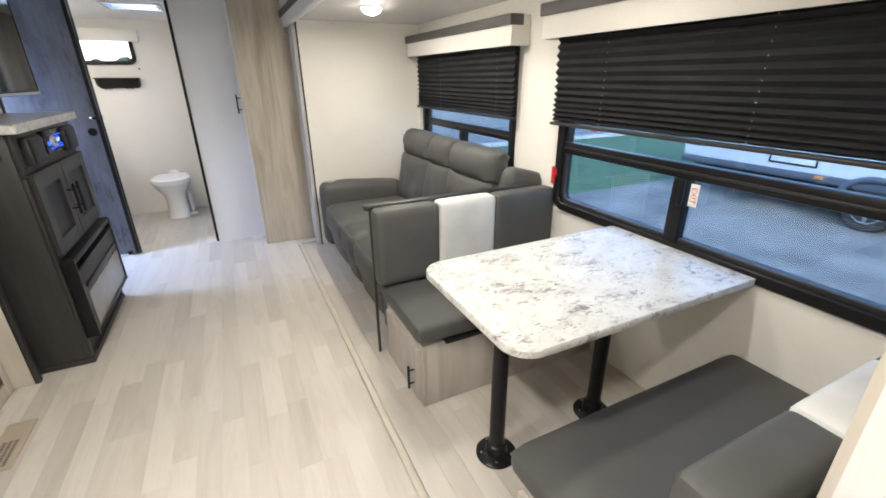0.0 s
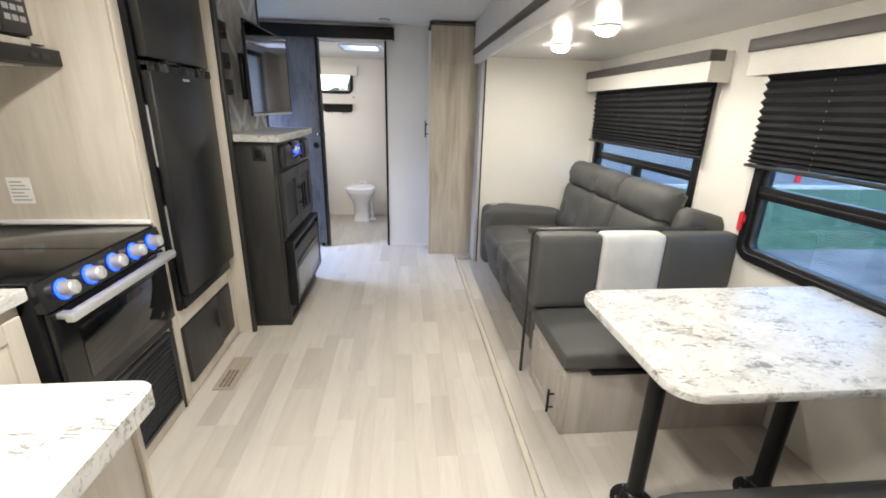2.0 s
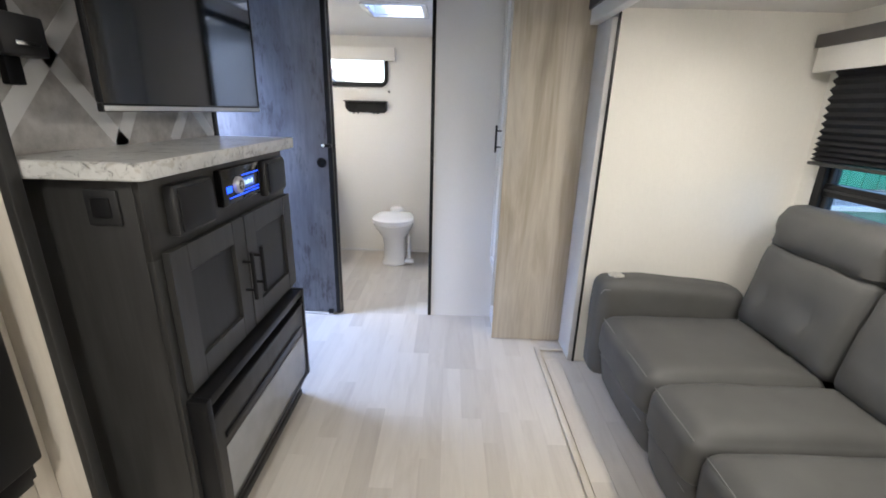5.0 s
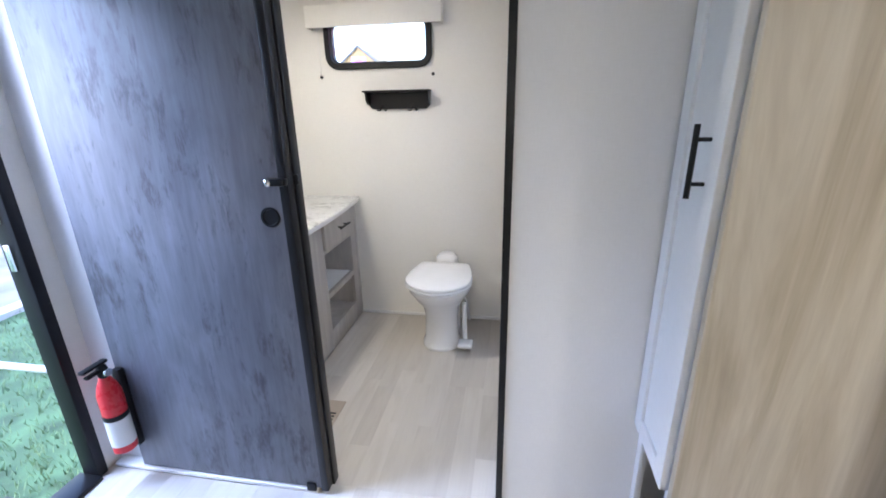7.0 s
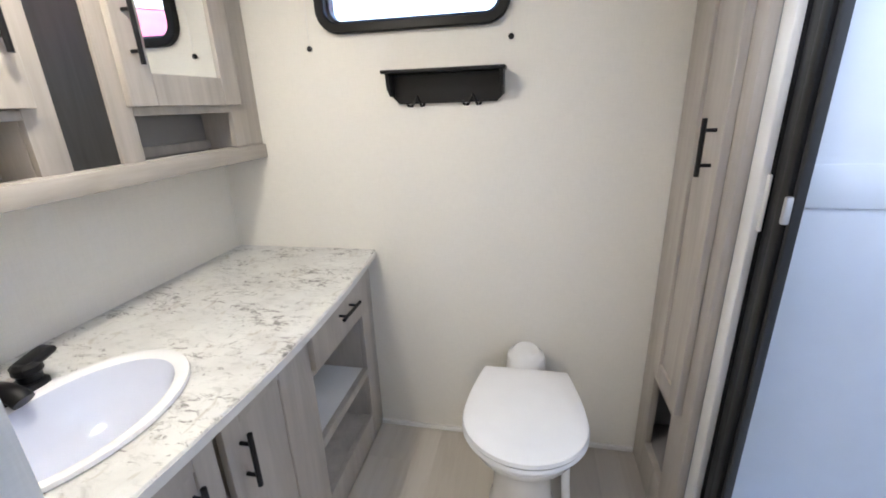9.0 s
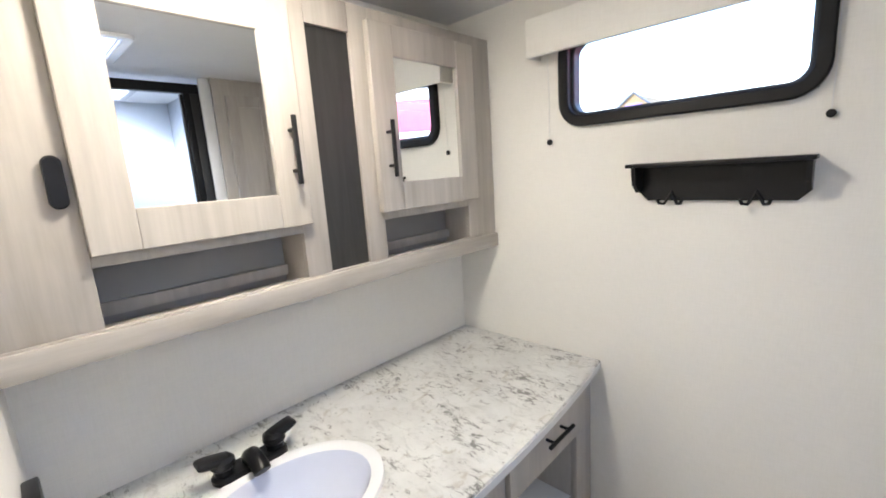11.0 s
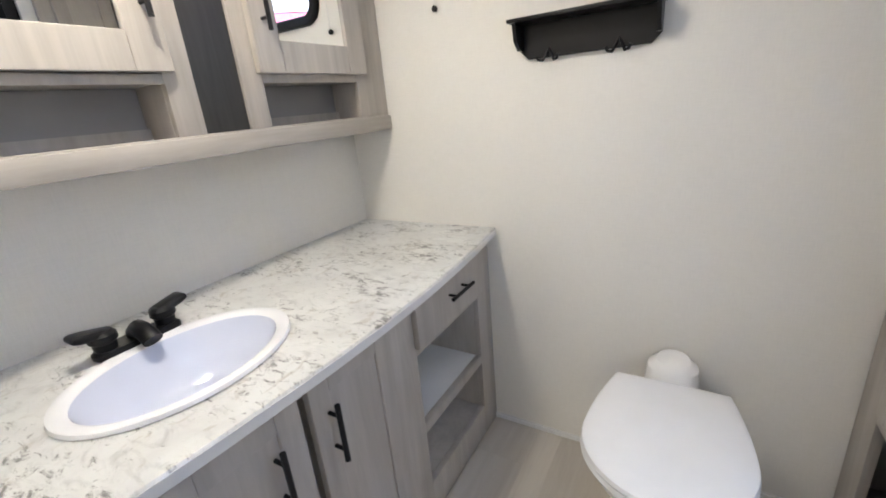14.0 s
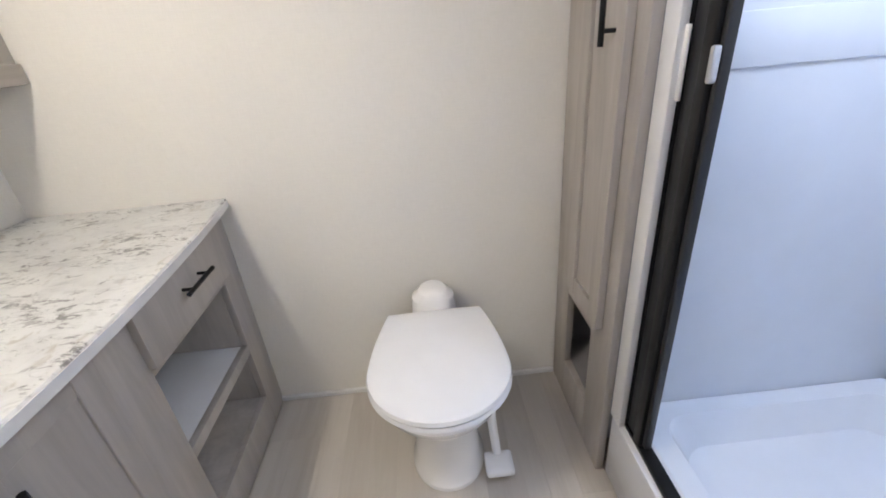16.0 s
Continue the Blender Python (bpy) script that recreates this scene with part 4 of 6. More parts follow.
# ---- fire extinguisher ----
f = thing("fire_extinguisher", "small red fire extinguisher in a bracket by the entry", "extinguisher", (-1.475, 4.405, 0.06))
FX, FY, FZ = -1.405, 4.395, 0.075
part("cylinder", lathe((FX, FY, FZ + 0.09), [(0.028, 0), (0.038, 0.008), (0.038, 0.245), (0.031, 0.275), (0.020, 0.300), (0.016, 0.310)]), M_RED, f)
part("label_wrap", lathe((FX, FY, FZ + 0.125), [(0.0386, 0), (0.0386, 0.115)]), M_LABEL, f, "white paper label")
part("valve", lathe((FX, FY, FZ + 0.40), [(0.014, 0), (0.017, 0.01), (0.017, 0.035), (0.010, 0.05)], n=14), M_BLACK, f)
part("lever", boxes([(FX - 0.012, FX + 0.012, FY - 0.07, FY + 0.02, FZ + 0.45, FZ + 0.462), (FX - 0.010, FX + 0.010, FY - 0.06, FY + 0.01, FZ + 0.425, FZ + 0.436)], 0.004), M_BLACK, f)
part("gauge", lathe((FX + 0.018, FY, FZ + 0.42), [(0.014, 0), (0.014, 0.008), (0.001, 0.009)], (1, 0, 0), 14), M_CHROME, f)
part("strap", lathe((FX, FY, FZ + 0.235), [(0.0388, 0), (0.0398, 0.004), (0.0398, 0.016), (0.0388, 0.020)]), M_BLACK, f)
part("bracket", boxes([(FX - 0.016, FX + 0.016, FY + 0.0375, 4.456, FZ + 0.07, FZ + 0.40)], 0.003), M_BLACK, f)

# ---- TV wall and media console ----
structure("wall_media", boxes([(-0.97, -0.925, 2.70, 3.635, 0, CEILING), (LEFT, -0.97, 3.60, 3.635, 0, CEILING)]), M_PATTERN, "grey wallpapered media wall", "wall")
bands = bmesh.new()
for y0, z0, y1, z1 in ((2.70, 1.24, 3.05, 1.62), (2.80, 1.62, 3.12, 1.24), (3.10, 1.24, 3.42, 1.72), (3.20, 1.70, 3.62, 1.24), (3.36, 1.24, 3.62, 1.55), (2.72, 1.75, 3.10, 2.12), (2.75, 2.12, 3.20, 1.62), (3.15, 1.66, 3.60, 2.12), (3.25, 2.12, 3.62, 1.80)):
    dv = Vector((0, y1 - y0, z1 - z0)).normalized()
    nv = Vector((0, -dv.z, dv.y)) * 0.024
    a, b = Vector((-0.925, y0, z0)), Vector((-0.925, y1, z1))
    o = Vector((0.0012, 0, 0))
    loft([[a - nv, b - nv, b + nv, a + nv], [a - nv + o, b - nv + o, b + nv + o, a + nv + o]], bm=bands)
structure("trim_wallpaper_bands", bands, M_WHITETRIM, "white angled bands of the wallpaper", "trim")
structure("trim_media_wall", boxes([(-0.98, -0.915, 3.636, 3.660, 0, CEILING)], 0.003), M_CHAR, "charcoal edge trim of the media wall", "trim")

c = thing("media_console", "charcoal wood media cabinet with white laminate top", "cabinet", (-0.76, 3.17, 0))
part("carcass", boxes([(-0.923, -0.655, 2.755, 3.60, 0.03, 1.205)], 0.002), M_CHAR, c)
pieces("face_frame", [(-0.6545, -0.638, 2.755, 3.60, 1.00, 1.205), (-0.6545, -0.638, 2.755, 2.790, 0.03, 1.0), (-0.6545, -0.638, 3.555, 3.60, 0.03, 1.0), (-0.6545, -0.638, 2.790, 3.555, 0.55, 0.62)], 0.0015, M_CHAR, c)
part("plinth", boxes([(-0.923, -0.632, 2.748, 3.59, 0.001, 0.03)], 0.002), M_CHAR, c)
for a, b, h in ((2.785, 3.175, 3.140), (3.182, 3.60, 3.215)):
    dd = shaker(c, "x", a, b, 0.605, 1.015, -0.6375, -0.617, 0.075, M_CHAR, M_CHARPANEL, label="framed charcoal cupboard door", sink=0.013)
    bar_handle(dd, (-0.617, h, 0.73), (-0.617, h, 0.90), (0.032, 0, 0), 0.007)
dd = part("drawer_front", boxes([(-0.605, -0.585, 2.785, 3.565, 0.155, 0.505)], 0.002), M_CHAR, c, "dark grey fireplace front")
part("rim", boxes([(-0.637, -0.580, 2.770, 2.795, 0.14, 0.585), (-0.637, -0.580, 3.556, 3.580, 0.14, 0.585), (-0.637, -0.582, 2.795, 3.556, 0.505, 0.520), (-0.637, -0.582, 2.795, 3.556, 0.14, 0.158), (-0.637, -0.582, 2.795, 3.556, 0.555, 0.585)], 0.003), M_BLACK, dd)
part("slot", boxes([(-0.583, -0.578, 2.84, 3.52, 0.405, 0.425)], 0.002), M_BLACK, dd)
part("glass", boxes([(-0.5848, -0.582, 2.835, 3.53, 0.18, 0.375)], 0.002), M_FIREGLASS, dd)
tp = thing("console_top", "white granite-look slab on the media cabinet", "countertop", (-0.76, 3.17, 1.205))
part("slab", slab("z", round_rect(-0.924, -0.590, 2.700, 3.640, 0.018, 4), 1.206, 1.246, 0.004), M_LAM, tp)
o = thing("outlet", "black double outlet on the cabinet side", "outlet", (-0.725, 2.754, 1.09))
part("plate", boxes([(-0.765, -0.688, 2.745, 2.7545, 1.093, 1.178)], 0.004), M_BLACKPLASTIC, o)
part("socket", boxes([(-0.748, -0.705, 2.741, 2.746, 1.112, 1.160)], 0.004), M_BLACK, o)
for a, b in ((2.825, 3.00), (3.365, 3.545)):
    k = thing("speaker", "small black square speaker set in the cabinet", "speaker", (-0.63, (a + b) / 2, 1.05), "speakers of the media cabinet")
    part("housing", boxes([(-0.6375, -0.605, a, b, 1.045, 1.178)], 0.008), M_BLACKPLASTIC, k)
    bm = cushion(-0.606, -0.598, a + 0.010, b - 0.010, 1.055, 1.168, 0.004, (0.002, 0, 0), 6)
    part("grille", bm, M_BLACK, k)
r = thing("car_stereo", "black stereo with blue lit display in the cabinet", "stereo", (-0.63, 3.18, 1.07))
part("housing", boxes([(-0.6375, -0.612, 3.065, 3.325, 1.068, 1.182)], 0.005), M_BLACKGLOSS, r)
kn = part("knob", lathe((-0.612, 3.155, 1.125), [(0.027, 0), (0.027, 0.010), (0.021, 0.016), (0.018, 0.016), (0.016, 0.012), (0.001, 0.012)], (1, 0, 0)), M_STEEL, r, "silver volume knob")
part("cap", lathe((-0.6, 3.155, 1.125), [(0.0155, 0), (0.0145, 0.0035), (0.001, 0.004)], (1, 0, 0)), M_BLACKPLASTIC, kn, "dark cap with a silver cross")
part("cross", boxes([(-0.5965, -0.5955, 3.153, 3.157, 1.114, 1.136), (-0.5965, -0.5955, 3.144, 3.166, 1.1235, 1.1265)]), M_STEEL, kn)
for n in range(5):
    part("display_bar", boxes([(-0.6106, -0.6100, 3.198 + 0.014 * n, 3.208 + 0.014 * n, 1.118, 1.134 - 0.004 * (n % 2))]), M_LCDTEXT, r)
part("display", boxes([(-0.6118, -0.6105, 3.190, 3.275, 1.110, 1.142)]), M_LCD, r, "lit blue display")
for row in ((3.085, 3.120, 1.108, 1.128), (3.10, 3.31, 1.0895, 1.0925), (3.19, 3.31, 1.150, 1.153), (3.19, 3.31, 1.100, 1.1025)):
    part("button_light", boxes([(-0.6118, -0.6108, *row)]), M_BLUELED, r, "blue lit button edge")
part("button_row", boxes([(-0.6118, -0.609, 3.195 + 0.02 * n, 3.210 + 0.02 * n, 1.078, 1.086) for n in range(6)], 0.001), M_BLACKPLASTIC, r)

tv = thing("television", "flat black television on a swivel wall bracket", "television", (-0.76, 3.28, 1.345))
ang = math.degrees(math.atan2(0.024, 0.83))


def tv_part(name, rows, material, bevel, label=""):
    bm = boxes(rows, bevel)
    tilt(bm, (-0.76, 3.278, 1.58), "Z", -ang)
    return part(name, bm, material, tv, label)


tv_part("back_shell", [(-0.805, -0.772, 2.93, 3.64, 1.40, 1.83)], M_BLACKPLASTIC, 0.012)
tv_part("bezel", [(-0.772, -0.757, 2.864, 3.694, 1.345, 1.366), (-0.772, -0.757, 2.864, 3.694, 1.862, 1.872), (-0.772, -0.757, 2.864, 2.873, 1.366, 1.862), (-0.772, -0.757, 3.685, 3.694, 1.366, 1.862)], M_BLACK, 0.003)
tv_part("lower_strip", [(-0.7568, -0.7555, 2.869, 3.689, 1.347, 1.360)], M_STEEL, 0.0005, "grey lower bezel strip")
tv_part("screen", [(-0.772, -0.760, 2.873, 3.685, 1.366, 1.862)], M_SCREEN, 0)
part("arm", boxes([(-0.90, -0.80, 3.22, 3.30, 1.54, 1.60), (-0.924, -0.90, 3.16, 3.36, 1.44, 1.72)], 0.004), M_BLACK, tv, "black wall bracket")
mb = thing("media_box_rack", "black wall plates and cable boxes beside the television", "rack", (-0.91, 2.80, 1.42))
part("rail", boxes([(-0.924, -0.905, 2.79, 2.83, 1.40, 2.0)], 0.003), M_BLACK, mb)
for z in (1.46, 1.60, 1.76):
    part("box", boxes([(-0.923, -0.865, 2.755, 2.865, z, z + 0.085)], 0.006), M_BLACKPLASTIC, mb)
    part("clip", boxes([(-0.865, -0.858, 2.78, 2.84, z + 0.02, z + 0.03)], 0.002), M_CHROME, mb)

# ---- fridge cabinet ----
g = thing("fridge_cabinet", "light oak-print tall cabinet around the fridge", "cabinet", (-1.25, 2.3, 0))
part("side_panel", boxes([(LEFT + 0.001, -0.951, 1.950, 1.965, 0.001, 2.138)], 0.001), M_OAK, g)
part("stile", boxes([(-0.970, -0.945, 1.966, 2.020, 0.001, 2.138)], 0.002), M_OAK, g)
part("end_panel", boxes([(-0.970, -0.864, 2.664, 2.694, 0.001, 2.138)], 0.001), M_OAK, g)
part("stile", boxes([(-0.970, -0.945, 2.614, 2.6635, 0.001, 2.138)], 0.002), M_OAK, g)
part("rail", boxes([(-0.970, -0.946, 2.021, 2.613, 0.385, 0.475)], 0.002), M_OAK, g)
part("rail", boxes([(-0.970, -0.946, 2.021, 2.613, 0.001, 0.070)], 0.002), M_OAK, g)
part("rail", boxes([(-0.970, -0.946, 2.021, 2.613, 2.09, 2.138)], 0.002), M_OAK, g)
part("edge_trim", boxes([(-0.8638, -0.842, 2.662, 2.696, 0.001, 2.138)], 0.003), M_CHAR, g, "charcoal edge trim")
part("edge_trim", boxes([(-0.972, -0.938, 1.936, 1.949, 0.001, 0.92)], 0.002), M_CHAR, g, "charcoal edge trim")
part("panel_left", boxes([(-0.955, -0.934, 2.035, 2.405, 0.075, 0.378)], 0.003), M_CHAR, g, "black access panel")
part("panel_right", boxes([(-0.955, -0.940, 2.418, 2.600, 0.085, 0.372)], 0.003), M_CHAR, g, "dark access panel")
part("panel_catch", boxes([(-0.9338, -0.926, 2.375, 2.395, 0.20, 0.31)], 0.003), M_BLACKPLASTIC, g)
f = thing("fridge", "black two-door fridge with recessed handles", "fridge", (-1.2, 2.32, 0.476))
part("body", boxes([(-1.50, -0.971, 2.03, 2.608, 0.478, 2.085)], 0.004), M_BLACKPLASTIC, f)
part("frame", boxes([(-0.9705, -0.925, 2.022, 2.045, 0.478, 2.085), (-0.9705, -0.930, 2.590, 2.6125, 0.478, 2.085), (-0.9705, -0.915, 2.045, 2.590, 0.478, 0.545)], 0.003), M_BLACK, f)
lo = part("lower_door", boxes([(-0.9245, -0.884, 2.040, 2.602, 0.55, 1.562)], 0.008), M_FRIDGE, f, "matt black lower door")
pieces("top_edge", [(-0.9245, -0.879, 2.040, 2.19, 1.530, 1.568), (-0.9245, -0.879, 2.28, 2.48, 1.530, 1.568), (-0.9245, -0.879, 2.55, 2.602, 1.530, 1.568)], 0.003, M_BLACKGLOSS, lo)
# reflections on the glossy door edge, put in as pale strips
for z0_, z1_ in ((0.75, 0.98), (1.15, 1.40)):
    part("edge_glint", boxes([(-0.9242, -0.9165, 2.0380, 2.0398, z0_, z1_)]), M_STEEL, lo, "pale strip put in for a reflection on the door edge")
part("badge", boxes([(-0.8835, -0.881, 2.30, 2.36, 1.505, 1.516)], 0.001), M_STEEL, lo, "small silver badge")
up = part("upper_door", boxes([(-0.9245, -0.884, 2.040, 2.602, 1.582, 2.08)], 0.008), M_FRIDGE, f, "matt black freezer door")
# near-black block fills the recess in place of its shade
part("handle_recess", boxes([(-0.9245, -0.888, 2.19, 2.28, 1.5685, 1.590)], 0.003), M_HOLE, up)

# ---- kitchen ----
s = thing("stove", "black gas stove with glass cover and blue-lit knobs", "stove", (-1.25, 1.61, 0.46))
part("body", boxes([(LEFT + 0.02, -0.925, 1.30, 1.932, 0.455, 0.905)], 0.003), M_BLACK, s)
part("control_panel", loft([[Vector((-0.925, 1.30, 0.83)), Vector((-0.895, 1.30, 0.83)), Vector((-0.915, 1.30, 0.918)), Vector((-0.925, 1.30, 0.918))], [Vector((-0.925, 1.932, 0.83)), Vector((-0.895, 1.932, 0.83)), Vector((-0.915, 1.932, 0.918)), Vector((-0.925, 1.932, 0.918))]]), M_BLACKGLOSS, s)
part("glass_cover", boxes([(LEFT + 0.03, -0.925, 1.305, 1.930, 0.912, 0.924)], 0.003), M_BLACKGLOSS, s, "black glass cover, closed")
part("cover_split", boxes([(LEFT + 0.05, -0.93, 1.615, 1.619, 0.9242, 0.9255)]), M_HOLE, s)
for n in range(5):
    ky = 1.385 + n * 0.118
    k = part("knob", lathe((-0.902, ky, 0.872), [(0.0265, 0.004), (0.025, 0.014), (0.022, 0.036), (0.019, 0.039), (0.001, 0.040)], (0.975, 0, 0.22), 20), M_STEEL, s, "silver knob with blue light ring")
    part("light_ring", lathe((-0.903, ky, 0.872), [(0.0325, 0), (0.033, 0.003), (0.0285, 0.0045)], (0.975, 0, 0.22), 24), M_BLUELED, k)
    part("grip", boxes([(-0.870, -0.858, ky - 0.004, ky + 0.004, 0.862, 0.900)], 0.002), M_STEEL, k)
dd = part("oven_door", boxes([(-0.9245, -0.900, 1.312, 1.922, 0.505, 0.822)], 0.005), M_BLACKGLOSS, s, "black glass oven door")
part("window", boxes([(-0.8995, -0.898, 1.40, 1.84, 0.55, 0.74)], 0.001), M_SCREEN, dd)
part("oven_handle", boxes([(-0.872, -0.842, 1.318, 1.915, 0.790, 0.822)], 0.009), M_STEEL, s, "silver oven handle")
for py in (1.33, 1.87):
    part("handle_post", boxes([(-0.900, -0.870, py, py + 0.03, 0.797, 0.815)], 0.003), M_STEEL, s)
k = thing("stove_cabinet", "light oak-print base below the stove with a black grille", "cabinet", (-1.25, 1.61, 0))
pieces("face_piece", [(-0.970, -0.945, 1.30, 1.935, 0.001, 0.060), (-0.970, -0.945, 1.30, 1.935, 0.435, 0.4545), (-0.970, -0.945, 1.30, 1.44, 0.06, 0.435), (-0.970, -0.945, 1.918, 1.935, 0.06, 0.435)], 0.002, M_OAK, k)
gr = part("grille", boxes([(-0.962, -0.930, 1.44, 1.458, 0.065, 0.430), (-0.962, -0.930, 1.900, 1.918, 0.065, 0.430), (-0.962, -0.930, 1.458, 1.900, 0.065, 0.083), (-0.962, -0.930, 1.458, 1.900, 0.412, 0.430)], 0.003), M_BLACKPLASTIC, k, "black ribbed furnace grille")
for n in range(14):
    z = 0.098 + n * 0.0228
    part("slat", tilt(boxes([(-0.958, -0.936, 1.458, 1.900, z - 0.005, z + 0.005)]), (-0.947, 1.68, z), "Y", 30), M_BLACKPLASTIC, gr)
# near-black sheet behind the slats, shade put in as colour
part("backing", boxes([(-0.975, -0.966, 1.44, 1.918, 0.065, 0.43)]), M_HOLE, k)

ov = thing("microwave", "black built-in microwave over the stove", "microwave", (-1.35, 1.6, 1.6))
part("body", boxes([(LEFT + 0.01, -1.19, 1.25, 1.885, 1.615, 1.93)], 0.004), M_BLACK, ov)
dd = part("door", boxes([(-1.19, -1.165, 1.255, 1.76, 1.622, 1.922)], 0.006), M_BLACKGLOSS, ov)
part("window", boxes([(-1.165, -1.163, 1.30, 1.70, 1.66, 1.89)]), M_SCREEN, dd)
pn = part("keypad", boxes([(-1.19, -1.166, 1.765, 1.880, 1.622, 1.922)], 0.004), M_BLACKPLASTIC, ov)
part("buttons", boxes([(-1.166, -1.164, 1.780 + 0.03 * i, 1.802 + 0.03 * i, 1.66 + 0.032 * j, 1.678 + 0.032 * j) for i in range(3) for j in range(7)]), M_BARS, pn)
uc = thing("overhead_cabinet", "light oak-print surround of the microwave", "cabinet", (-1.35, 1.6, 1.58))
pieces("frame_piece", [(LEFT + 0.001, -1.185, 1.886, 1.949, 1.60, 2.138), (LEFT + 0.001, -1.185, 1.0, 1.949, 1.93, 2.138), (LEFT + 0.001, -1.185, 0.95, 1.249, 1.60, 1.93), (LEFT + 0.001, -1.185, 1.249, 1.886, 1.585, 1.612)], 0.002, M_OAK, uc)
hd = thing("range_hood", "slim black range hood under the microwave", "hood", (-1.35, 1.6, 1.52))
part("canopy", boxes([(LEFT + 0.01, -1.135, 1.27, 1.945, 1.528, 1.584)], 0.006), M_BLACK, hd)
part("filter", boxes([(-1.50, -1.20, 1.35, 1.85, 1.520, 1.5278)], 0.003), M_STEEL, hd)
part("switches", boxes([(-1.1352, -1.130, 1.80, 1.83, 1.548, 1.562), (-1.1352, -1.130, 1.85, 1.88, 1.548, 1.562)], 0.002), M_BLACKPLASTIC, hd)
lx = -1.41
lb = thing("warning_label", "white printed sticker with grey text on the cabinet side", "label", (lx, 1.949, 1.01))
part("paper", boxes([(lx - 0.045, lx + 0.043, 1.9485, 1.9495, 1.01, 1.115)]), M_LABEL, lb)
for n in range(6):
    part("text_bar", boxes([(lx - 0.036, lx + 0.034 - 0.012 * (n % 3), 1.9479, 1.9484, 1.022 + 0.0145 * n, 1.027 + 0.0145 * n)]), M_BARS, lb)
structure("trim_backsplash", boxes([(LEFT + 0.001, LEFT + 0.012, 0.2, 1.949, 0.925, 1.585)], 0.002), M_OAK, "light oak-print backsplash behind the stove", "trim")

structure("trim_stove_side", boxes([(LEFT + 0.013, -0.935, 1.9335, 1.9495, 0.926, 0.944)], 0.003), M_WHITETRIM, "white laminate ledge beside the stove", "trim")

bc = thing("base_cabinet", "greige framed kitchen base cabinet beside the stove", "cabinet", (-1.25, 1.1, 0))
part("carcass", boxes([(LEFT + 0.001, -0.965, 0.87, 1.295, 0.001, 0.875)], 0.002), M_OAK, bc)
dd = shaker(bc, "x", 0.90, 1.275, 0.12, 0.84, -0.964, -0.945, 0.055, M_OAK, label="framed light wood door")
part("knob", lathe((-0.945, 1.06, 0.45), [(0.006, 0), (0.006, 0.012), (0.013, 0.018), (0.011, 0.026), (0.001, 0.028)], (1, 0, 0), 14), M_BLACK, dd)
pc = thing("peninsula_cabinet", "light wood cabinet below the sink peninsula", "cabinet", (-0.95, 0.55, 0))
part("carcass", boxes([(LEFT + 0.001, -0.425, 0.24, 0.828, 0.001, 0.853)], 0.002), M_GREYWOOD, pc)
part("end_panel", boxes([(-0.4245, -0.405, 0.24, 0.828, 0.001, 0.853)], 0.002), M_OAK, pc)
part("corner_stile", boxes([(-0.424, -0.396, 0.8285, 0.842, 0.001, 0.853)], 0.002), M_OAK, pc)
ct = thing("kitchen_counter", "white granite-look counter with rounded corner and sink", "countertop", (-1.0, 0.6, 0.855))
SX0, SX1, SY0, SY1 = -1.02, -0.445, 0.36, 0.739
pts = round_rect(LEFT + 0.001, -0.36, 0.22, 0.868, 0.035, 6)
outer_top = lift("z", pts, 0.90)
hole = round_rect(SX0, SX1, SY0, SY1, 0.03, 6)
e = 0.004
ins = round_rect(LEFT + 0.001 + e, -0.36 - e, 0.22 + e, 0.868 - e, 0.033, 6)
part("slab", loft([lift("z", hole, 0.856), lift("z", pts, 0.856), lift("z", pts, 0.896), lift("z", ins, 0.90), lift("z", hole, 0.90), lift("z", hole, 0.856)], cap=False), M_LAM, ct)
part("side_slab", slab("z", [(LEFT + 0.001, 0.8695), (-0.930, 0.8695), (-0.930, 1.297), (LEFT + 0.001, 1.297)], 0.876, 0.914, 0.003), M_LAM, ct)
basin_in = round_rect(SX0 + 0.012, SX1 - 0.012, SY0 + 0.012, SY1 - 0.012, 0.03, 6)
basin_bot = round_rect(SX0 + 0.03, SX1 - 0.03, SY0 + 0.03, SY1 - 0.03, 0.04, 6)
part("basin", loft([lift("z", hole, 0.8995), lift("z", hole, 0.903), lift("z", basin_in, 0.903), lift("z", basin_in, 0.89), lift("z", basin_bot, 0.857)]), M_LAM, ct, "sink cover set flush in the counter")

fv = thing("floor_vent", "taupe metal floor register with slots", "vent", (-0.82, 2.21, 0))
part("plate", boxes([(-0.873, -0.767, 2.06, 2.36, 0.001, 0.005)], 0.002), M_TAUPE, fv)
part("rim", rim("z", -0.873, -0.767, 2.06, 2.36, 0.016, 0.0045, 0.009, 0.010, 0.002), M_TAUPE, fv)
# near-black strips laid on the plate for the shade of open slots
for n in range(10):
    for m_ in range(3):
        part("slot", boxes([(-0.849 + 0.020 * m_, -0.835 + 0.020 * m_, 2.086 + 0.0155 * n, 2.094 + 0.0155 * n, 0.0052, 0.0058)]), M_HOLE, fv)
fv = thing("floor_vent", "taupe metal floor register in the bathroom", "vent", (-0.83, 4.84, 0))
part("plate", boxes([(-0.885, -0.785, 4.70, 4.955, 0.001, 0.006)], 0.002), M_TAUPE, fv)
# slots drawn as near-black strips on the plate, shade as colour
for n in range(8):
    part("slot", boxes([(-0.870, -0.80, 4.72 + 0.02 * n, 4.73 + 0.02 * n, 0.0062, 0.0068)]), M_HOLE, fv)

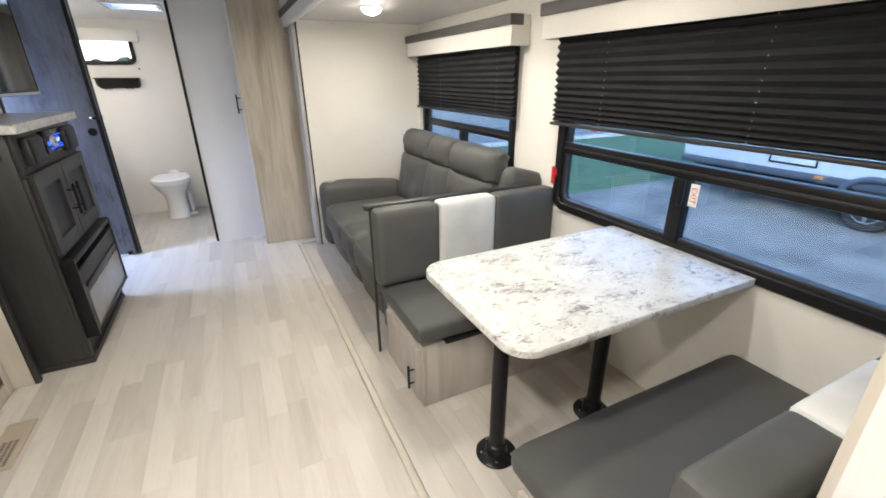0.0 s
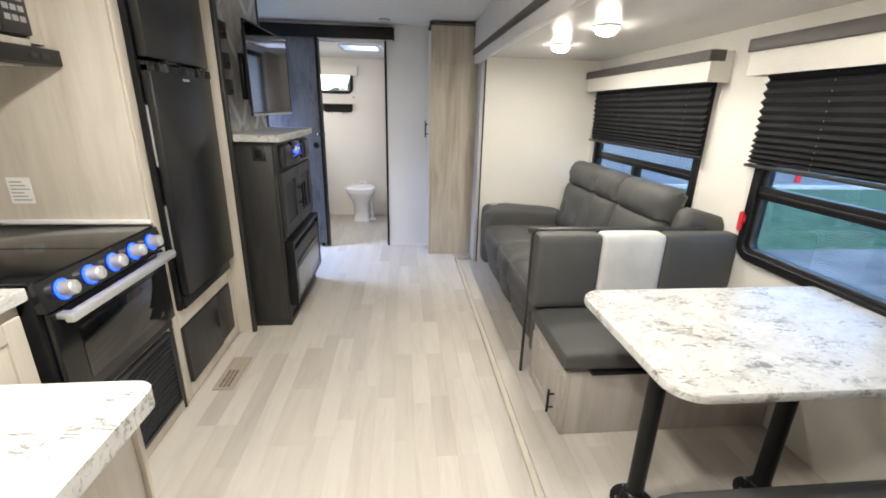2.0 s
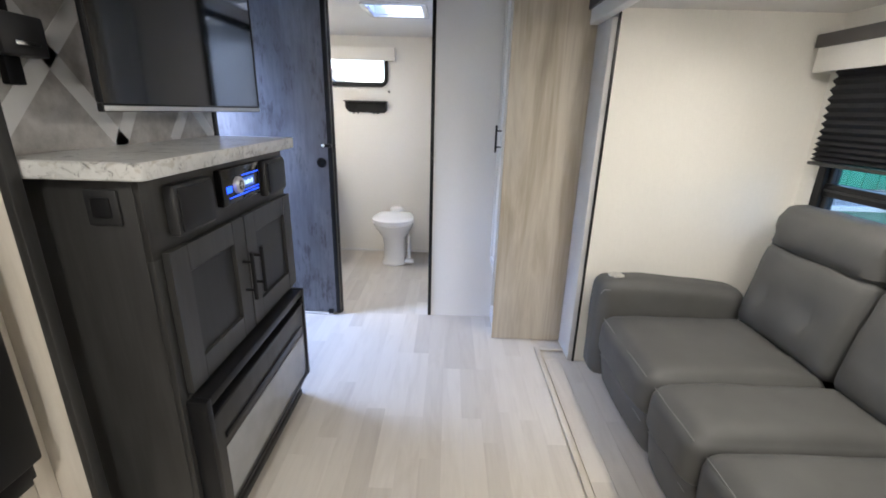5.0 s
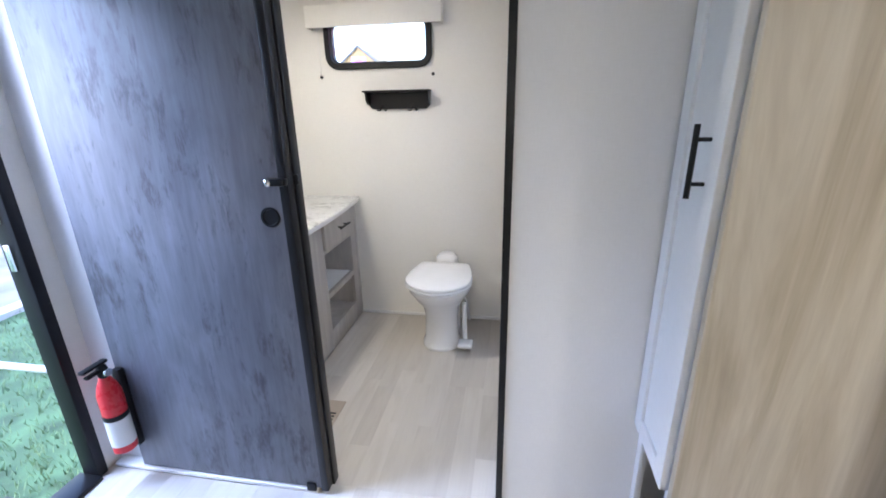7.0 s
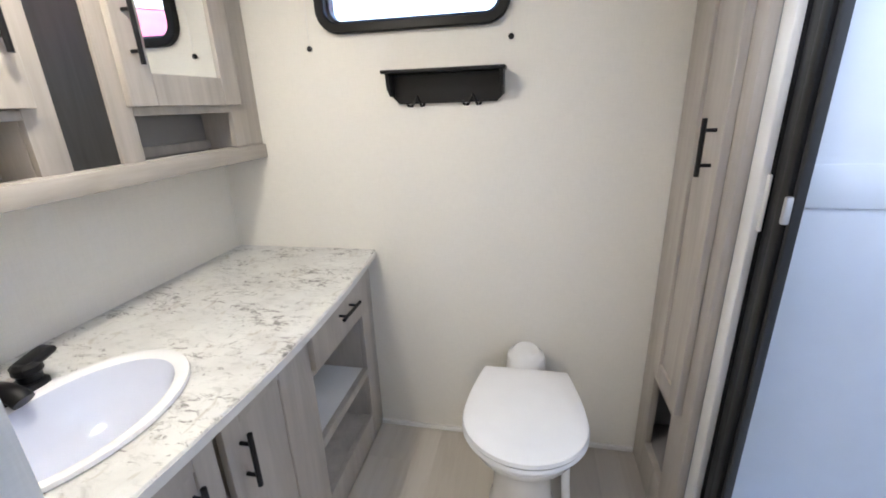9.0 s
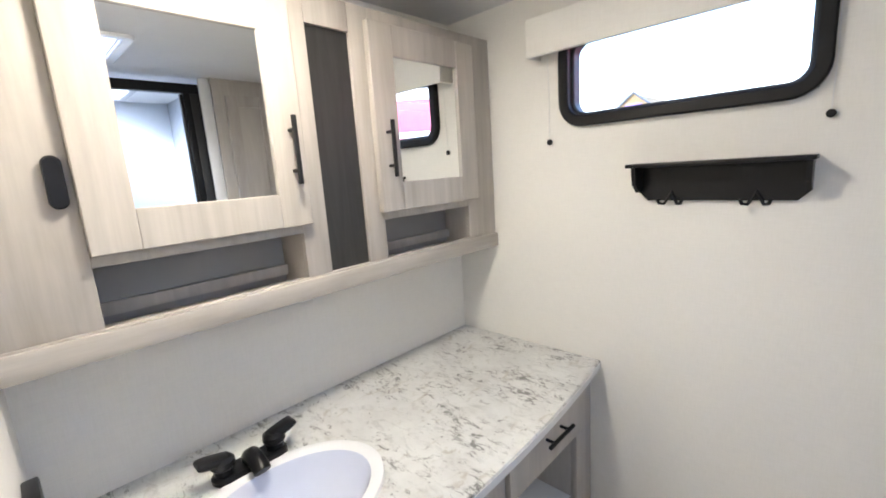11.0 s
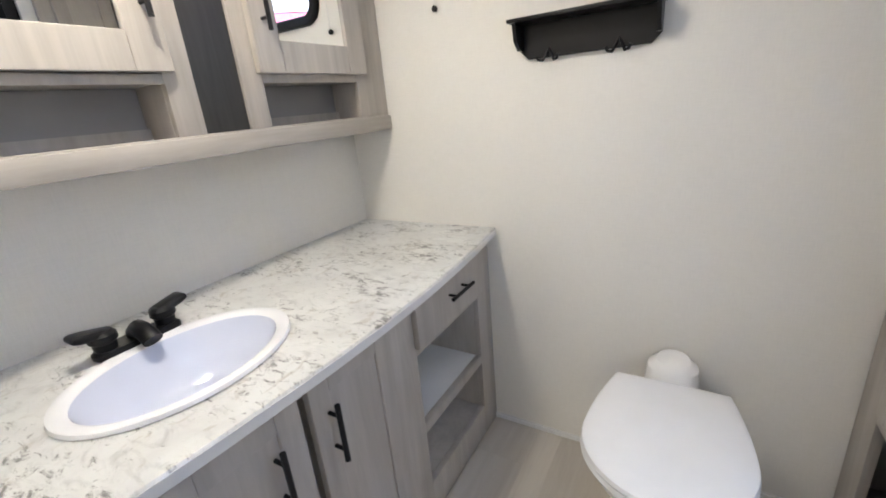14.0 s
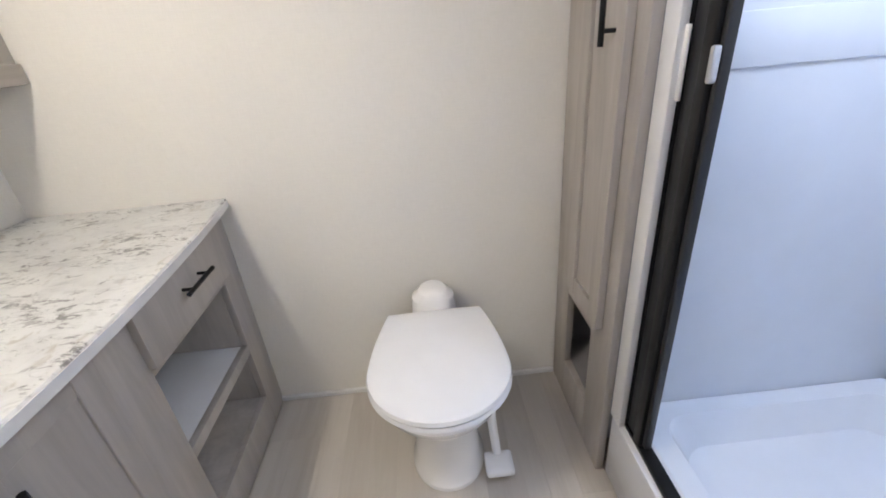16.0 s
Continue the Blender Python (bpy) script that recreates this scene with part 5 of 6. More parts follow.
# ---- bathroom ----
v = thing("vanity", "greige wood vanity with cupboard doors, a drawer and open shelves", "vanity", (-1.3, 5.2, 0))
VF = -1.034
pieces("carcass_panel", [(LEFT + 0.001, VF - 0.022, 4.585, 4.600, 0.06, 0.785), (LEFT + 0.001, VF - 0.022, 4.600, 5.39, 0.06, 0.075), (LEFT + 0.001, VF - 0.022, 5.385, 5.400, 0.075, 0.785), (VF - 0.034, VF - 0.022, 4.600, 5.385, 0.075, 0.785)], 0.001, M_GREYWOOD, v)
part("kick", boxes([(LEFT + 0.001, VF - 0.03, 4.585, 5.893, 0.001, 0.06)], 0.001), M_GREYWOOD, v)
part("stile", boxes([(VF - 0.0215, VF, 5.285, 5.402, 0.002, 0.79)], 0.0015), M_GREYWOOD, v)
part("stile", boxes([(VF - 0.0215, VF, 5.790, 5.893, 0.002, 0.79)], 0.0015), M_GREYWOOD, v)
for z0_, z1_ in ((0.585, 0.625), (0.318, 0.352), (0.002, 0.125), (0.768, 0.79)):
    part("rail", boxes([(VF - 0.0213, VF - 0.0005, 5.402, 5.790, z0_, z1_)], 0.0015), M_GREYWOOD, v)
part("rail", boxes([(VF - 0.0213, VF - 0.0005, 4.585, 5.285, 0.745, 0.79)], 0.0015), M_GREYWOOD, v)
part("rail", boxes([(VF - 0.0213, VF - 0.0005, 4.585, 5.285, 0.002, 0.085)], 0.0015), M_GREYWOOD, v)
part("shelf", boxes([(LEFT + 0.01, VF - 0.022, 5.401, 5.789, 0.335, 0.350)], 0.001), M_WHITETRIM, v, "white open shelf")
part("shelf", boxes([(LEFT + 0.01, VF - 0.022, 5.401, 5.789, 0.108, 0.123)], 0.001), M_GREYWOOD, v)
part("side", boxes([(LEFT + 0.001, VF - 0.022, 5.790, 5.806, 0.06, 0.785)], 0.001), M_GREYWOOD, v)
part("shelf_back", boxes([(LEFT + 0.001, LEFT + 0.012, 5.401, 5.789, 0.06, 0.785)]), M_NICHE, v)
dw = part("drawer_front", boxes([(VF + 0.0005, VF + 0.019, 5.395, 5.800, 0.612, 0.766)], 0.002), M_GREYWOOD, v, "drawer front with a black bar handle")
bar_handle(dw, (VF + 0.019, 5.545, 0.700), (VF + 0.019, 5.678, 0.700), (0.028, 0, 0))
for a, b, h in ((5.020, 5.275, 5.060), (4.745, 4.995, 4.925), (4.590, 4.735, None)):
    dd = shaker(v, "x", a, b, 0.070, 0.762, VF + 0.0005, VF + 0.019, 0.052, M_GREYWOOD, label="framed greige cupboard door", sink=0.007)
    if h:
        bar_handle(dd, (VF + 0.019, h, 0.555), (VF + 0.019, h, 0.695), (0.028, 0, 0))

vt = thing("bathroom_countertop", "white granite-look vanity top with a bowed front edge", "countertop", (-1.28, 5.2, 0.79))
SKX, SKY, SKA, SKB = -1.228, 4.930, 0.152, 0.206
out = [(LEFT + 0.001, 4.583), (LEFT + 0.001, 5.893)]
front = [(-1.0 + 0.047 * math.sin(math.pi * k / 24) ** 0.9, 5.893 - (5.893 - 4.583) * k / 24) for k in range(25)]
edge_pts = out[:1] + [(LEFT + 0.001, 4.583 + (5.893 - 4.583) * k / 20) for k in range(1, 20)] + out[1:] + [(LEFT + (front[0][0] - LEFT) * k / 8, 5.893) for k in range(1, 8)] + front + [(front[-1][0] + (LEFT - front[-1][0]) * k / 8, 4.583) for k in range(1, 8)]
# match each outline point with a point of the bowl's cut-out
cut = []
for a, b in edge_pts:
    th = math.atan2((b - SKY) / SKB, (a - SKX) / SKA)
    cut.append((SKX + SKA * math.cos(th), SKY + SKB * math.sin(th)))
inset = [(a - (0.003 if a > -1.3 else 0), b) for a, b in edge_pts]
part("slab", loft([lift("z", cut, 0.791), lift("z", edge_pts, 0.791), lift("z", edge_pts, 0.812), lift("z", inset, 0.816), lift("z", cut, 0.816), lift("z", cut, 0.791)], cap=False), M_LAM, vt)
M_BAND = plain("white_laminate_band", (0.72, 0.71, 0.69), 0.3, 0.0, 0.06)
part("edge_band", loft([[Vector((x + 0.0003, y, 0.7915)), Vector((x + 0.0016, y, 0.7915)), Vector((x + 0.0016, y, 0.8115)), Vector((x + 0.0003, y, 0.8115))] for x, y in front]), M_BAND, vt, "white laminate edge band")
sk = thing("wash_basin", "oval white plastic drop-in basin", "basin", (SKX, SKY, 0.816))


def oval(a, b, z, n=44, dx=0.0):
    return [Vector((SKX + dx + a * math.cos(2 * math.pi * k / n), SKY + b * math.sin(2 * math.pi * k / n), z)) for k in range(n)]


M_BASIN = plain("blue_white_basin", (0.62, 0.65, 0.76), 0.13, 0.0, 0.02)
part("rim", loft([oval(SKA + 0.002, SKB + 0.002, 0.8165), oval(SKA + 0.008, SKB + 0.008, 0.819), oval(SKA + 0.006, SKB + 0.006, 0.826), oval(SKA - 0.010, SKB - 0.010, 0.827), oval(SKA - 0.022, SKB - 0.022, 0.820)], cap=False), M_WHITEPL, sk, "white rolled rim")
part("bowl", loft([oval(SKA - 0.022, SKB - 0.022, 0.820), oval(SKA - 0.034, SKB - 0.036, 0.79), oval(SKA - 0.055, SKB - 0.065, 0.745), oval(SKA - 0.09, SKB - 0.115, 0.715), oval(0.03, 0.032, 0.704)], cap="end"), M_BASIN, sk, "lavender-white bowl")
part("drain", lathe((SKX, SKY, 0.705), [(0.024, 0), (0.022, 0.004), (0.012, 0.003), (0.001, 0.003)]), M_CHROME, sk)
fc = thing("basin_faucet", "black two-handle centreset faucet behind the basin", "faucet", (-1.40, 4.93, 0.826))
part("base", slab("z", round_rect(-1.432, -1.374, 4.845, 5.015, 0.028, 6), 0.8172, 0.838, 0.006), M_BLACK, fc)
part("spout", tube([(-1.408, 4.93, 0.830), (-1.404, 4.93, 0.846), (-1.392, 4.93, 0.854), (-1.370, 4.93, 0.853), (-1.350, 4.93, 0.846), (-1.340, 4.93, 0.837)], 0.019, 14), M_BLACK, fc)
for hy, s_ in ((4.872, -1), (4.988, 1)):
    h = part("tap", lathe((-1.403, hy, 0.836), [(0.020, 0), (0.021, 0.016), (0.026, 0.022), (0.025, 0.034), (0.018, 0.042), (0.001, 0.044)], n=18), M_BLACK, fc)
    lv = cushion(-1.424, -1.384, min(hy - s_ * 0.020, hy + s_ * 0.054), max(hy - s_ * 0.020, hy + s_ * 0.054), 0.864, 0.878, 0.006, (0, 0, 0.004), 5)
    part("lever", tilt(lv, (-1.403, hy, 0.868), "X", s_ * 13), M_BLACK, h)

m = thing("medicine_cabinet", "light wood wall cabinet with two mirror doors and open niches", "cabinet", (-1.49, 5.23, 1.18))
CX = -1.40
Y0, Y1, Z0, Z1 = 4.583, 5.893, 1.178, 1.885
pieces("carcass_panel", [(LEFT + 0.001, CX - 0.018, Y0, Y1, Z0, Z0 + 0.018), (LEFT + 0.001, CX - 0.018, Y0, Y1, Z1 - 0.018, Z1), (LEFT + 0.001, CX - 0.018, Y0, Y0 + 0.015, Z0 + 0.018, Z1 - 0.018), (LEFT + 0.001, CX - 0.018, 5.13, 5.19, 1.20, Z1 - 0.02), (LEFT + 0.001, CX - 0.018, 5.325, 5.375, 1.20, Z1 - 0.02), (LEFT + 0.001, CX - 0.018, 5.755, 5.80, 1.20, Z1 - 0.02), (LEFT + 0.001, CX - 0.018, Y0 + 0.015, 5.80, 1.335, 1.35)], 0.001, M_GREYWOOD, m)
pieces("frame_piece", [(CX - 0.0175, CX, Y0, Y1, Z0, 1.222), (CX - 0.0175, CX, Y0, 4.728, 1.222, Z1), (CX - 0.0175, CX, 5.130, 5.196, 1.222, Z1), (CX - 0.0175, CX, 5.318, 5.380, 1.222, Z1), (CX - 0.0175, CX, 5.748, Y1, 1.222, Z1),
                          (CX - 0.0175, CX, 4.728, 5.130, 1.332, 1.352), (CX - 0.0175, CX, 5.380, 5.748, 1.332, 1.362), (CX - 0.0175, CX, 4.728, 5.130, 1.85, Z1), (CX - 0.0175, CX, 5.196, 5.318, 1.816, Z1), (CX - 0.0175, CX, 5.380, 5.748, 1.85, Z1)], 0.0015, M_PALE, m)
part("lower_rail", boxes([(CX + 0.0005, CX + 0.012, Y0, Y1, Z0 - 0.008, Z0 + 0.040)], 0.003), M_PALE_H, m)
for a, b in ((4.74, 5.128), (5.38, 5.752)):
    nl = part("niche_lining", boxes([(CX - 0.13, CX - 0.12, a, b, 1.20, 1.334)]), M_NICHE, m)
    part("niche_lip", boxes([(CX - 0.119, CX - 0.105, a, b, 1.2185, 1.245)]), M_GREYWOOD, nl)
part("dark_inset", boxes([(CX - 0.0172, CX - 0.010, 5.1965, 5.3175, 1.2225, 1.8155)]), M_CHAR, m, "charcoal inset strip")
for a, b, stile, h in ((4.728, 5.148, 0.075, 5.115), (5.362, 5.780, 0.080, 5.398)):
    dd = shaker(m, "x", a, b, 1.354, 1.850, CX + 0.001, CX + 0.021, stile, M_PALE, M_MIRROR, label="wood-framed mirror door", sink=0.008)
    bar_handle(dd, (CX + 0.021, h, 1.45), (CX + 0.021, h, 1.60), (0.026, 0, 0))
part("latch", slab("x", round_rect(4.692, 4.718, 1.438, 1.525, 0.0125, 5), CX + 0.0005, CX + 0.015, 0.003), M_BLACK, m, "oval black catch")

sh = thing("wall_shelf", "black wall shelf with four coat hooks", "shelf", (-0.70, BACK, 1.34))
SA, SB = -0.885, -0.515
part("ledge", boxes([(SA - 0.012, SB + 0.006, BACK - 0.090, BACK - 0.001, 1.430, 1.440)], 0.002), M_BLACK, sh)
plate = [(SA, 1.4295), (SA, 1.362), (SA + 0.024, 1.338), (SB - 0.024, 1.338), (SB, 1.362), (SB, 1.4295)]
part("back", loft([lift("y", plate, BACK - 0.014), lift("y", plate, BACK - 0.001)]), M_BLACK, sh)
for x in (SA, SB - 0.01):
    part("bracket", loft([lift("x", [(BACK - 0.0145, 1.362), (BACK - 0.040, 1.362), (BACK - 0.070, 1.385), (BACK - 0.080, 1.4295), (BACK - 0.0145, 1.4295)], x), lift("x", [(BACK - 0.0145, 1.362), (BACK - 0.040, 1.362), (BACK - 0.070, 1.385), (BACK - 0.080, 1.4295), (BACK - 0.0145, 1.4295)], x + 0.010)]), M_BLACK, sh)
for hx in (-0.80, -0.615):
    part("hook", tube([(hx - 0.030, BACK - 0.036, 1.343), (hx - 0.026, BACK - 0.034, 1.332), (hx - 0.016, BACK - 0.026, 1.330), (hx - 0.008, BACK - 0.019, 1.345), (hx, BACK - 0.0175, 1.362), (hx + 0.008, BACK - 0.019, 1.345), (hx + 0.016, BACK - 0.026, 1.330), (hx + 0.026, BACK - 0.034, 1.332), (hx + 0.030, BACK - 0.036, 1.343)], 0.0042, 8), M_BLACK, sh, "black double hook")

tl = thing("toilet", "white camper toilet with closed lid and foot pedal", "toilet", (-0.42, 5.55, 0))


def egg(cx, cy, w, front, back, z, n=40, sq=0.0):
    pts = []
    for k in range(n):
        a = 2 * math.pi * k / n
        c, s_ = math.cos(a), math.sin(a)
        ln = front if s_ < 0 else back
        px = math.copysign(abs(c) ** (1 - sq * (1 if s_ > 0 else 0)), c) * w
        py = math.copysign(abs(s_) ** (1 - sq * (1 if s_ > 0 else 0)), s_) * ln
        pts.append(Vector((cx + px, cy + py, z)))
    return pts


TX = -0.420
part("pedestal", loft([egg(TX, 5.575, 0.112, 0.125, 0.15, 0.001), egg(TX, 5.575, 0.112, 0.128, 0.15, 0.02), egg(TX, 5.575, 0.098, 0.11, 0.15, 0.05), egg(TX, 5.575, 0.095, 0.105, 0.15, 0.18), egg(TX, 5.565, 0.105, 0.13, 0.16, 0.26),
                       egg(TX, 5.56, 0.150, 0.19, 0.18, 0.33), egg(TX, 5.54, 0.176, 0.215, 0.19, 0.38), egg(TX, 5.54, 0.183, 0.226, 0.19, 0.405), egg(TX, 5.54, 0.178, 0.22, 0.185, 0.412)]), M_CERAMIC, tl)


def lid_outline(z, ins):
    """A seat outline: round in front, straight at the hinge."""
    w_, back, mid = 0.186 - ins, 5.738 - ins, 5.49
    pts_ = [Vector((TX + w_ * math.cos(a), mid + (0.180 - ins) * math.sin(a), z)) for a in [math.pi + math.pi * k / 24 for k in range(25)]]
    for k in range(1, 9):
        f_ = k / 8
        pts_.append(Vector((TX + w_ - 0.042 * f_ ** 1.7, mid + (back - mid) * f_, z)))
    for k in range(1, 8):
        pts_.append(Vector((TX + (w_ - 0.042) * (1 - k / 4), back + 0.004 * math.sin(math.pi * k / 8), z)))
    for k in range(8, 0, -1):
        f_ = k / 8
        pts_.append(Vector((TX - w_ + 0.042 * f_ ** 1.7, mid + (back - mid) * f_, z)))
    return pts_


part("seat", loft([lid_outline(0.4135, 0.006), lid_outline(0.420, 0.0), lid_outline(0.429, 0.004)]), M_WHITEPL, tl)
part("lid", loft([lid_outline(0.4305, 0.006), lid_outline(0.437, 0.001), lid_outline(0.447, 0.004), lid_outline(0.452, 0.014), lid_outline(0.455, 0.06), lid_outline(0.456, 0.14)]), M_WHITEPL, tl, "closed white lid")
part("water_tower", loft([egg(TX, 5.80, 0.07, 0.07, 0.085, 0.20), egg(TX, 5.80, 0.072, 0.065, 0.085, 0.42), egg(TX, 5.80, 0.066, 0.055, 0.08, 0.462), egg(TX, 5.80, 0.045, 0.035, 0.06, 0.482), egg(TX, 5.80, 0.01, 0.01, 0.012, 0.487)]), M_CERAMIC, tl)
part("rear_mount", loft([egg(TX, 5.76, 0.09, 0.06, 0.12, 0.001), egg(TX, 5.76, 0.085, 0.06, 0.115, 0.22)]), M_CERAMIC, tl)
pd = part("pedal_arm", tube([(TX + 0.135, 5.56, 0.27), (TX + 0.138, 5.55, 0.16), (TX + 0.145, 5.52, 0.06)], 0.014, 10), M_WHITEPL, tl)
part("pedal", cushion(TX + 0.105, TX + 0.190, 5.455, 5.535, 0.028, 0.052, 0.01, (0, 0, 0.004), 5), M_WHITEPL, pd, "white foot pedal")
part("water_line", tube([(TX + 0.10, 5.68, 0.30), (TX + 0.13, 5.72, 0.2), (TX + 0.14, 5.80, 0.04)], 0.008, 8), M_WHITEPL, tl)

# linen cabinet
ln = thing("linen_cabinet", "tall greige linen cabinet with open foot niche", "cabinet", (0.2, 5.67, 0))
pieces("face_frame", [(0.012, 0.034, 5.468, 5.590, 0.001, BATH_CEILING), (0.012, 0.034, 5.780, 5.893, 0.001, BATH_CEILING), (0.012, 0.034, 5.590, 5.780, 0.001, 0.152), (0.012, 0.034, 5.590, 5.780, 0.43, 0.50), (0.012, 0.034, 5.590, 5.780, 1.88, BATH_CEILING)], 0.0015, M_GREYWOOD, ln)
part("interior", boxes([(0.30, 0.31, 5.50, 5.89, 0.05, 1.97), (0.035, 0.30, 5.50, 5.89, 0.13, 0.150), (0.035, 0.30, 5.885, 5.893, 0.1, 1.9), (0.035, 0.30, 5.495, 5.505, 0.1, 1.9), (0.035, 0.30, 5.50, 5.89, 0.47, 0.48)]), M_NICHE, ln)
dd = shaker(ln, "x", 5.520, 5.745, 0.485, 1.90, 0.011, -0.009, 0.055, M_GREYWOOD, label="tall framed greige door")
bar_handle(dd, (-0.009, 5.560, 1.150), (-0.009, 5.560, 1.285), (-0.028, 0, 0))

# shower
sw = thing("shower", "pale acrylic shower stall with black sliding door frame", "shower", (0.45, 4.98, 0))
SY, EY, SX = 5.485, 4.545, 0.855
part("end_panel", boxes([(0.10, SX, SY, SY + 0.012, 0.16, BATH_CEILING)], 0.002), M_SHOWER, sw)
part("side_panel", boxes([(SX - 0.012, SX, EY + 0.012, SY, 0.16, BATH_CEILING)], 0.002), M_SHOWER, sw)
part("near_panel", boxes([(0.10, SX, EY, EY + 0.012, 0.16, BATH_CEILING)], 0.002), M_SHOWER, sw)
part("end_shelf", boxes([(0.13, SX - 0.012, SY - 0.005, SY - 0.0005, 1.095, 1.19)], 0.002), M_SHOWER, sw, "moulded ledge")
part("side_shelf", boxes([(SX - 0.022, SX - 0.0125, EY + 0.012, SY - 0.012, 1.095, 1.19)], 0.004), M_SHOWER, sw, "moulded ledge")
pan_o = round_rect(0.10, SX - 0.013, EY + 0.013, SY - 0.001, 0.04, 5)
pan_i = round_rect(0.16, SX - 0.05, EY + 0.05, SY - 0.04, 0.07, 5)
pan_b = round_rect(0.20, SX - 0.09, EY + 0.09, SY - 0.08, 0.08, 5)
part("pan", loft([lift("z", pan_o, 0.02), lift("z", pan_o, 0.235), lift("z", pan_i, 0.225), lift("z", pan_b, 0.14)]), M_SHOWER, sw, "moulded shower pan")
part("curb", boxes([(0.036, 0.11, EY, 5.467, 0.001, 0.235)], 0.012), M_WHITEPL, sw, "white shower curb")
part("corner_trim", boxes([(0.034, 0.052, 5.418, 5.4675, 0.236, BATH_CEILING)], 0.003), M_WHITETRIM, sw)
po = part("door_post", boxes([(0.052, 0.085, 5.418, 5.450, 0.236, 1.93)], 0.004), M_BLACK, sw, "black aluminium door jamb")
part("jamb_channel", boxes([(0.058, 0.080, 5.378, 5.4178, 0.245, 1.92)], 0.004), M_BLACKPLASTIC, po)
part("jamb_edge", boxes([(0.052, 0.085, 5.348, 5.3778, 0.245, 1.92)], 0.004), M_BLACK, po)
part("strike", boxes([(0.046, 0.0518, 5.408, 5.440, 1.06, 1.18)], 0.002), M_LABEL, po, "pale strike plate")
part("door_pull", boxes([(0.046, 0.0598, 5.334, 5.346, 1.095, 1.150)], 0.004), M_STEEL, po)
part("bottom_track", boxes([(0.052, 0.085, EY + 0.02, 5.418, 0.2352, 0.250)], 0.003), M_BLACK, sw)
part("top_track", boxes([(0.050, 0.088, EY + 0.02, 5.450, 1.905, 1.950)], 0.003), M_BLACK, sw)
part("stacked_screen", boxes([(0.060, 0.078, 5.333, 5.347, 0.255, 1.90)], 0.003), M_BLACKPLASTIC, sw)
part("drain", lathe((0.47, 4.98, 0.141), [(0.04, 0), (0.038, 0.003), (0.001, 0.003)]), M_CHROME, sw)
part("screw_cap", lathe((0.72, SY, 0.68), [(0.007, 0), (0.006, 0.003), (0.001, 0.004)], (0, -1, 0), 12), M_WHITEPL, sw)
# door latch plate seen beside the vanity
lk = thing("light_switch", "black switch plate on the bathroom partition", "switch", (-1.30, 4.548, 0.92))
part("plate", boxes([(-1.36, -1.27, 4.5805, 4.602, 0.885, 1.025)], 0.004), M_BLACKPLASTIC, lk)
part("rocker", boxes([(-1.345, -1.285, 4.602, 4.606, 0.92, 0.99)], 0.003), M_BLACK, lk)

# ---- entry ----
en = tagged(new("door_2"), "black-framed open entry doorway", "door", kind="structure")
en.matrix_basis = Matrix.Translation((LEFT, 4.06, 0))
part("frame", boxes([(LEFT - 0.06, LEFT + 0.012, DY0 - 0.004, DY0 + 0.035, 0.001, DZ1), (LEFT - 0.06, LEFT + 0.012, DY1 - 0.035, DY1 + 0.004, 0.001, DZ1), (LEFT - 0.06, LEFT + 0.012, DY0 + 0.035, DY1 - 0.035, DZ1 - 0.035, DZ1)], 0.004), M_BLACK, en)
part("strike", boxes([(LEFT - 0.045, LEFT - 0.02, DY1 - 0.040, DY1 - 0.0352, 0.86, 0.95), (LEFT - 0.045, LEFT - 0.02, DY1 - 0.040, DY1 - 0.0352, 1.02, 1.09)], 0.002), M_CHROME, en)
part("threshold", boxes([(LEFT - 0.075, LEFT + 0.03, DY0 + 0.035, DY1 - 0.035, 0.0005, 0.018)], 0.004), M_BLACK, en)
st = thing("entry_step", "black folding metal step outside the entry", "step", (LEFT - 0.3, 4.06, -0.75))
for i, (dx, z) in enumerate(((0.08, -0.20), (0.30, -0.42))):
    part("tread", boxes([(LEFT - dx - 0.24, LEFT - dx, 3.76, 4.37, z - 0.03, z)], 0.006), M_BLACK, st)
part("side_rail", boxes([(LEFT - 0.50, LEFT - 0.06, 3.745, 3.757, -0.75, -0.17), (LEFT - 0.50, LEFT - 0.06, 4.373, 4.385, -0.75, -0.17)], 0.003), M_BLACK, st)
gh = thing("grab_handle", "silver folding grab handle outside the entry", "handrail", (LEFT - 0.1, 4.46, 0.3))
part("bar", tube([(LEFT - 0.07, 4.47, 0.42), (LEFT - 0.45, 4.47, 0.42), (LEFT - 0.52, 4.47, 0.48), (LEFT - 0.52, 4.47, 0.95), (LEFT - 0.45, 4.47, 1.02), (LEFT - 0.07, 4.47, 1.02)], 0.014, 10), M_STEEL, gh)
od = tagged(new("door_3"), "white entry door swung open outside", "door", kind="structure")
od.matrix_basis = Matrix.Translation((LEFT - 0.08, 3.67, 0))
part("leaf", boxes([(LEFT - 0.80, LEFT - 0.09, 3.645, 3.685, 0.02, 1.90)], 0.01), M_RVWHITE, od)
part("lock", boxes([(LEFT - 0.77, LEFT - 0.70, 3.685, 3.70, 0.88, 1.02)], 0.005), M_BLACK, od)

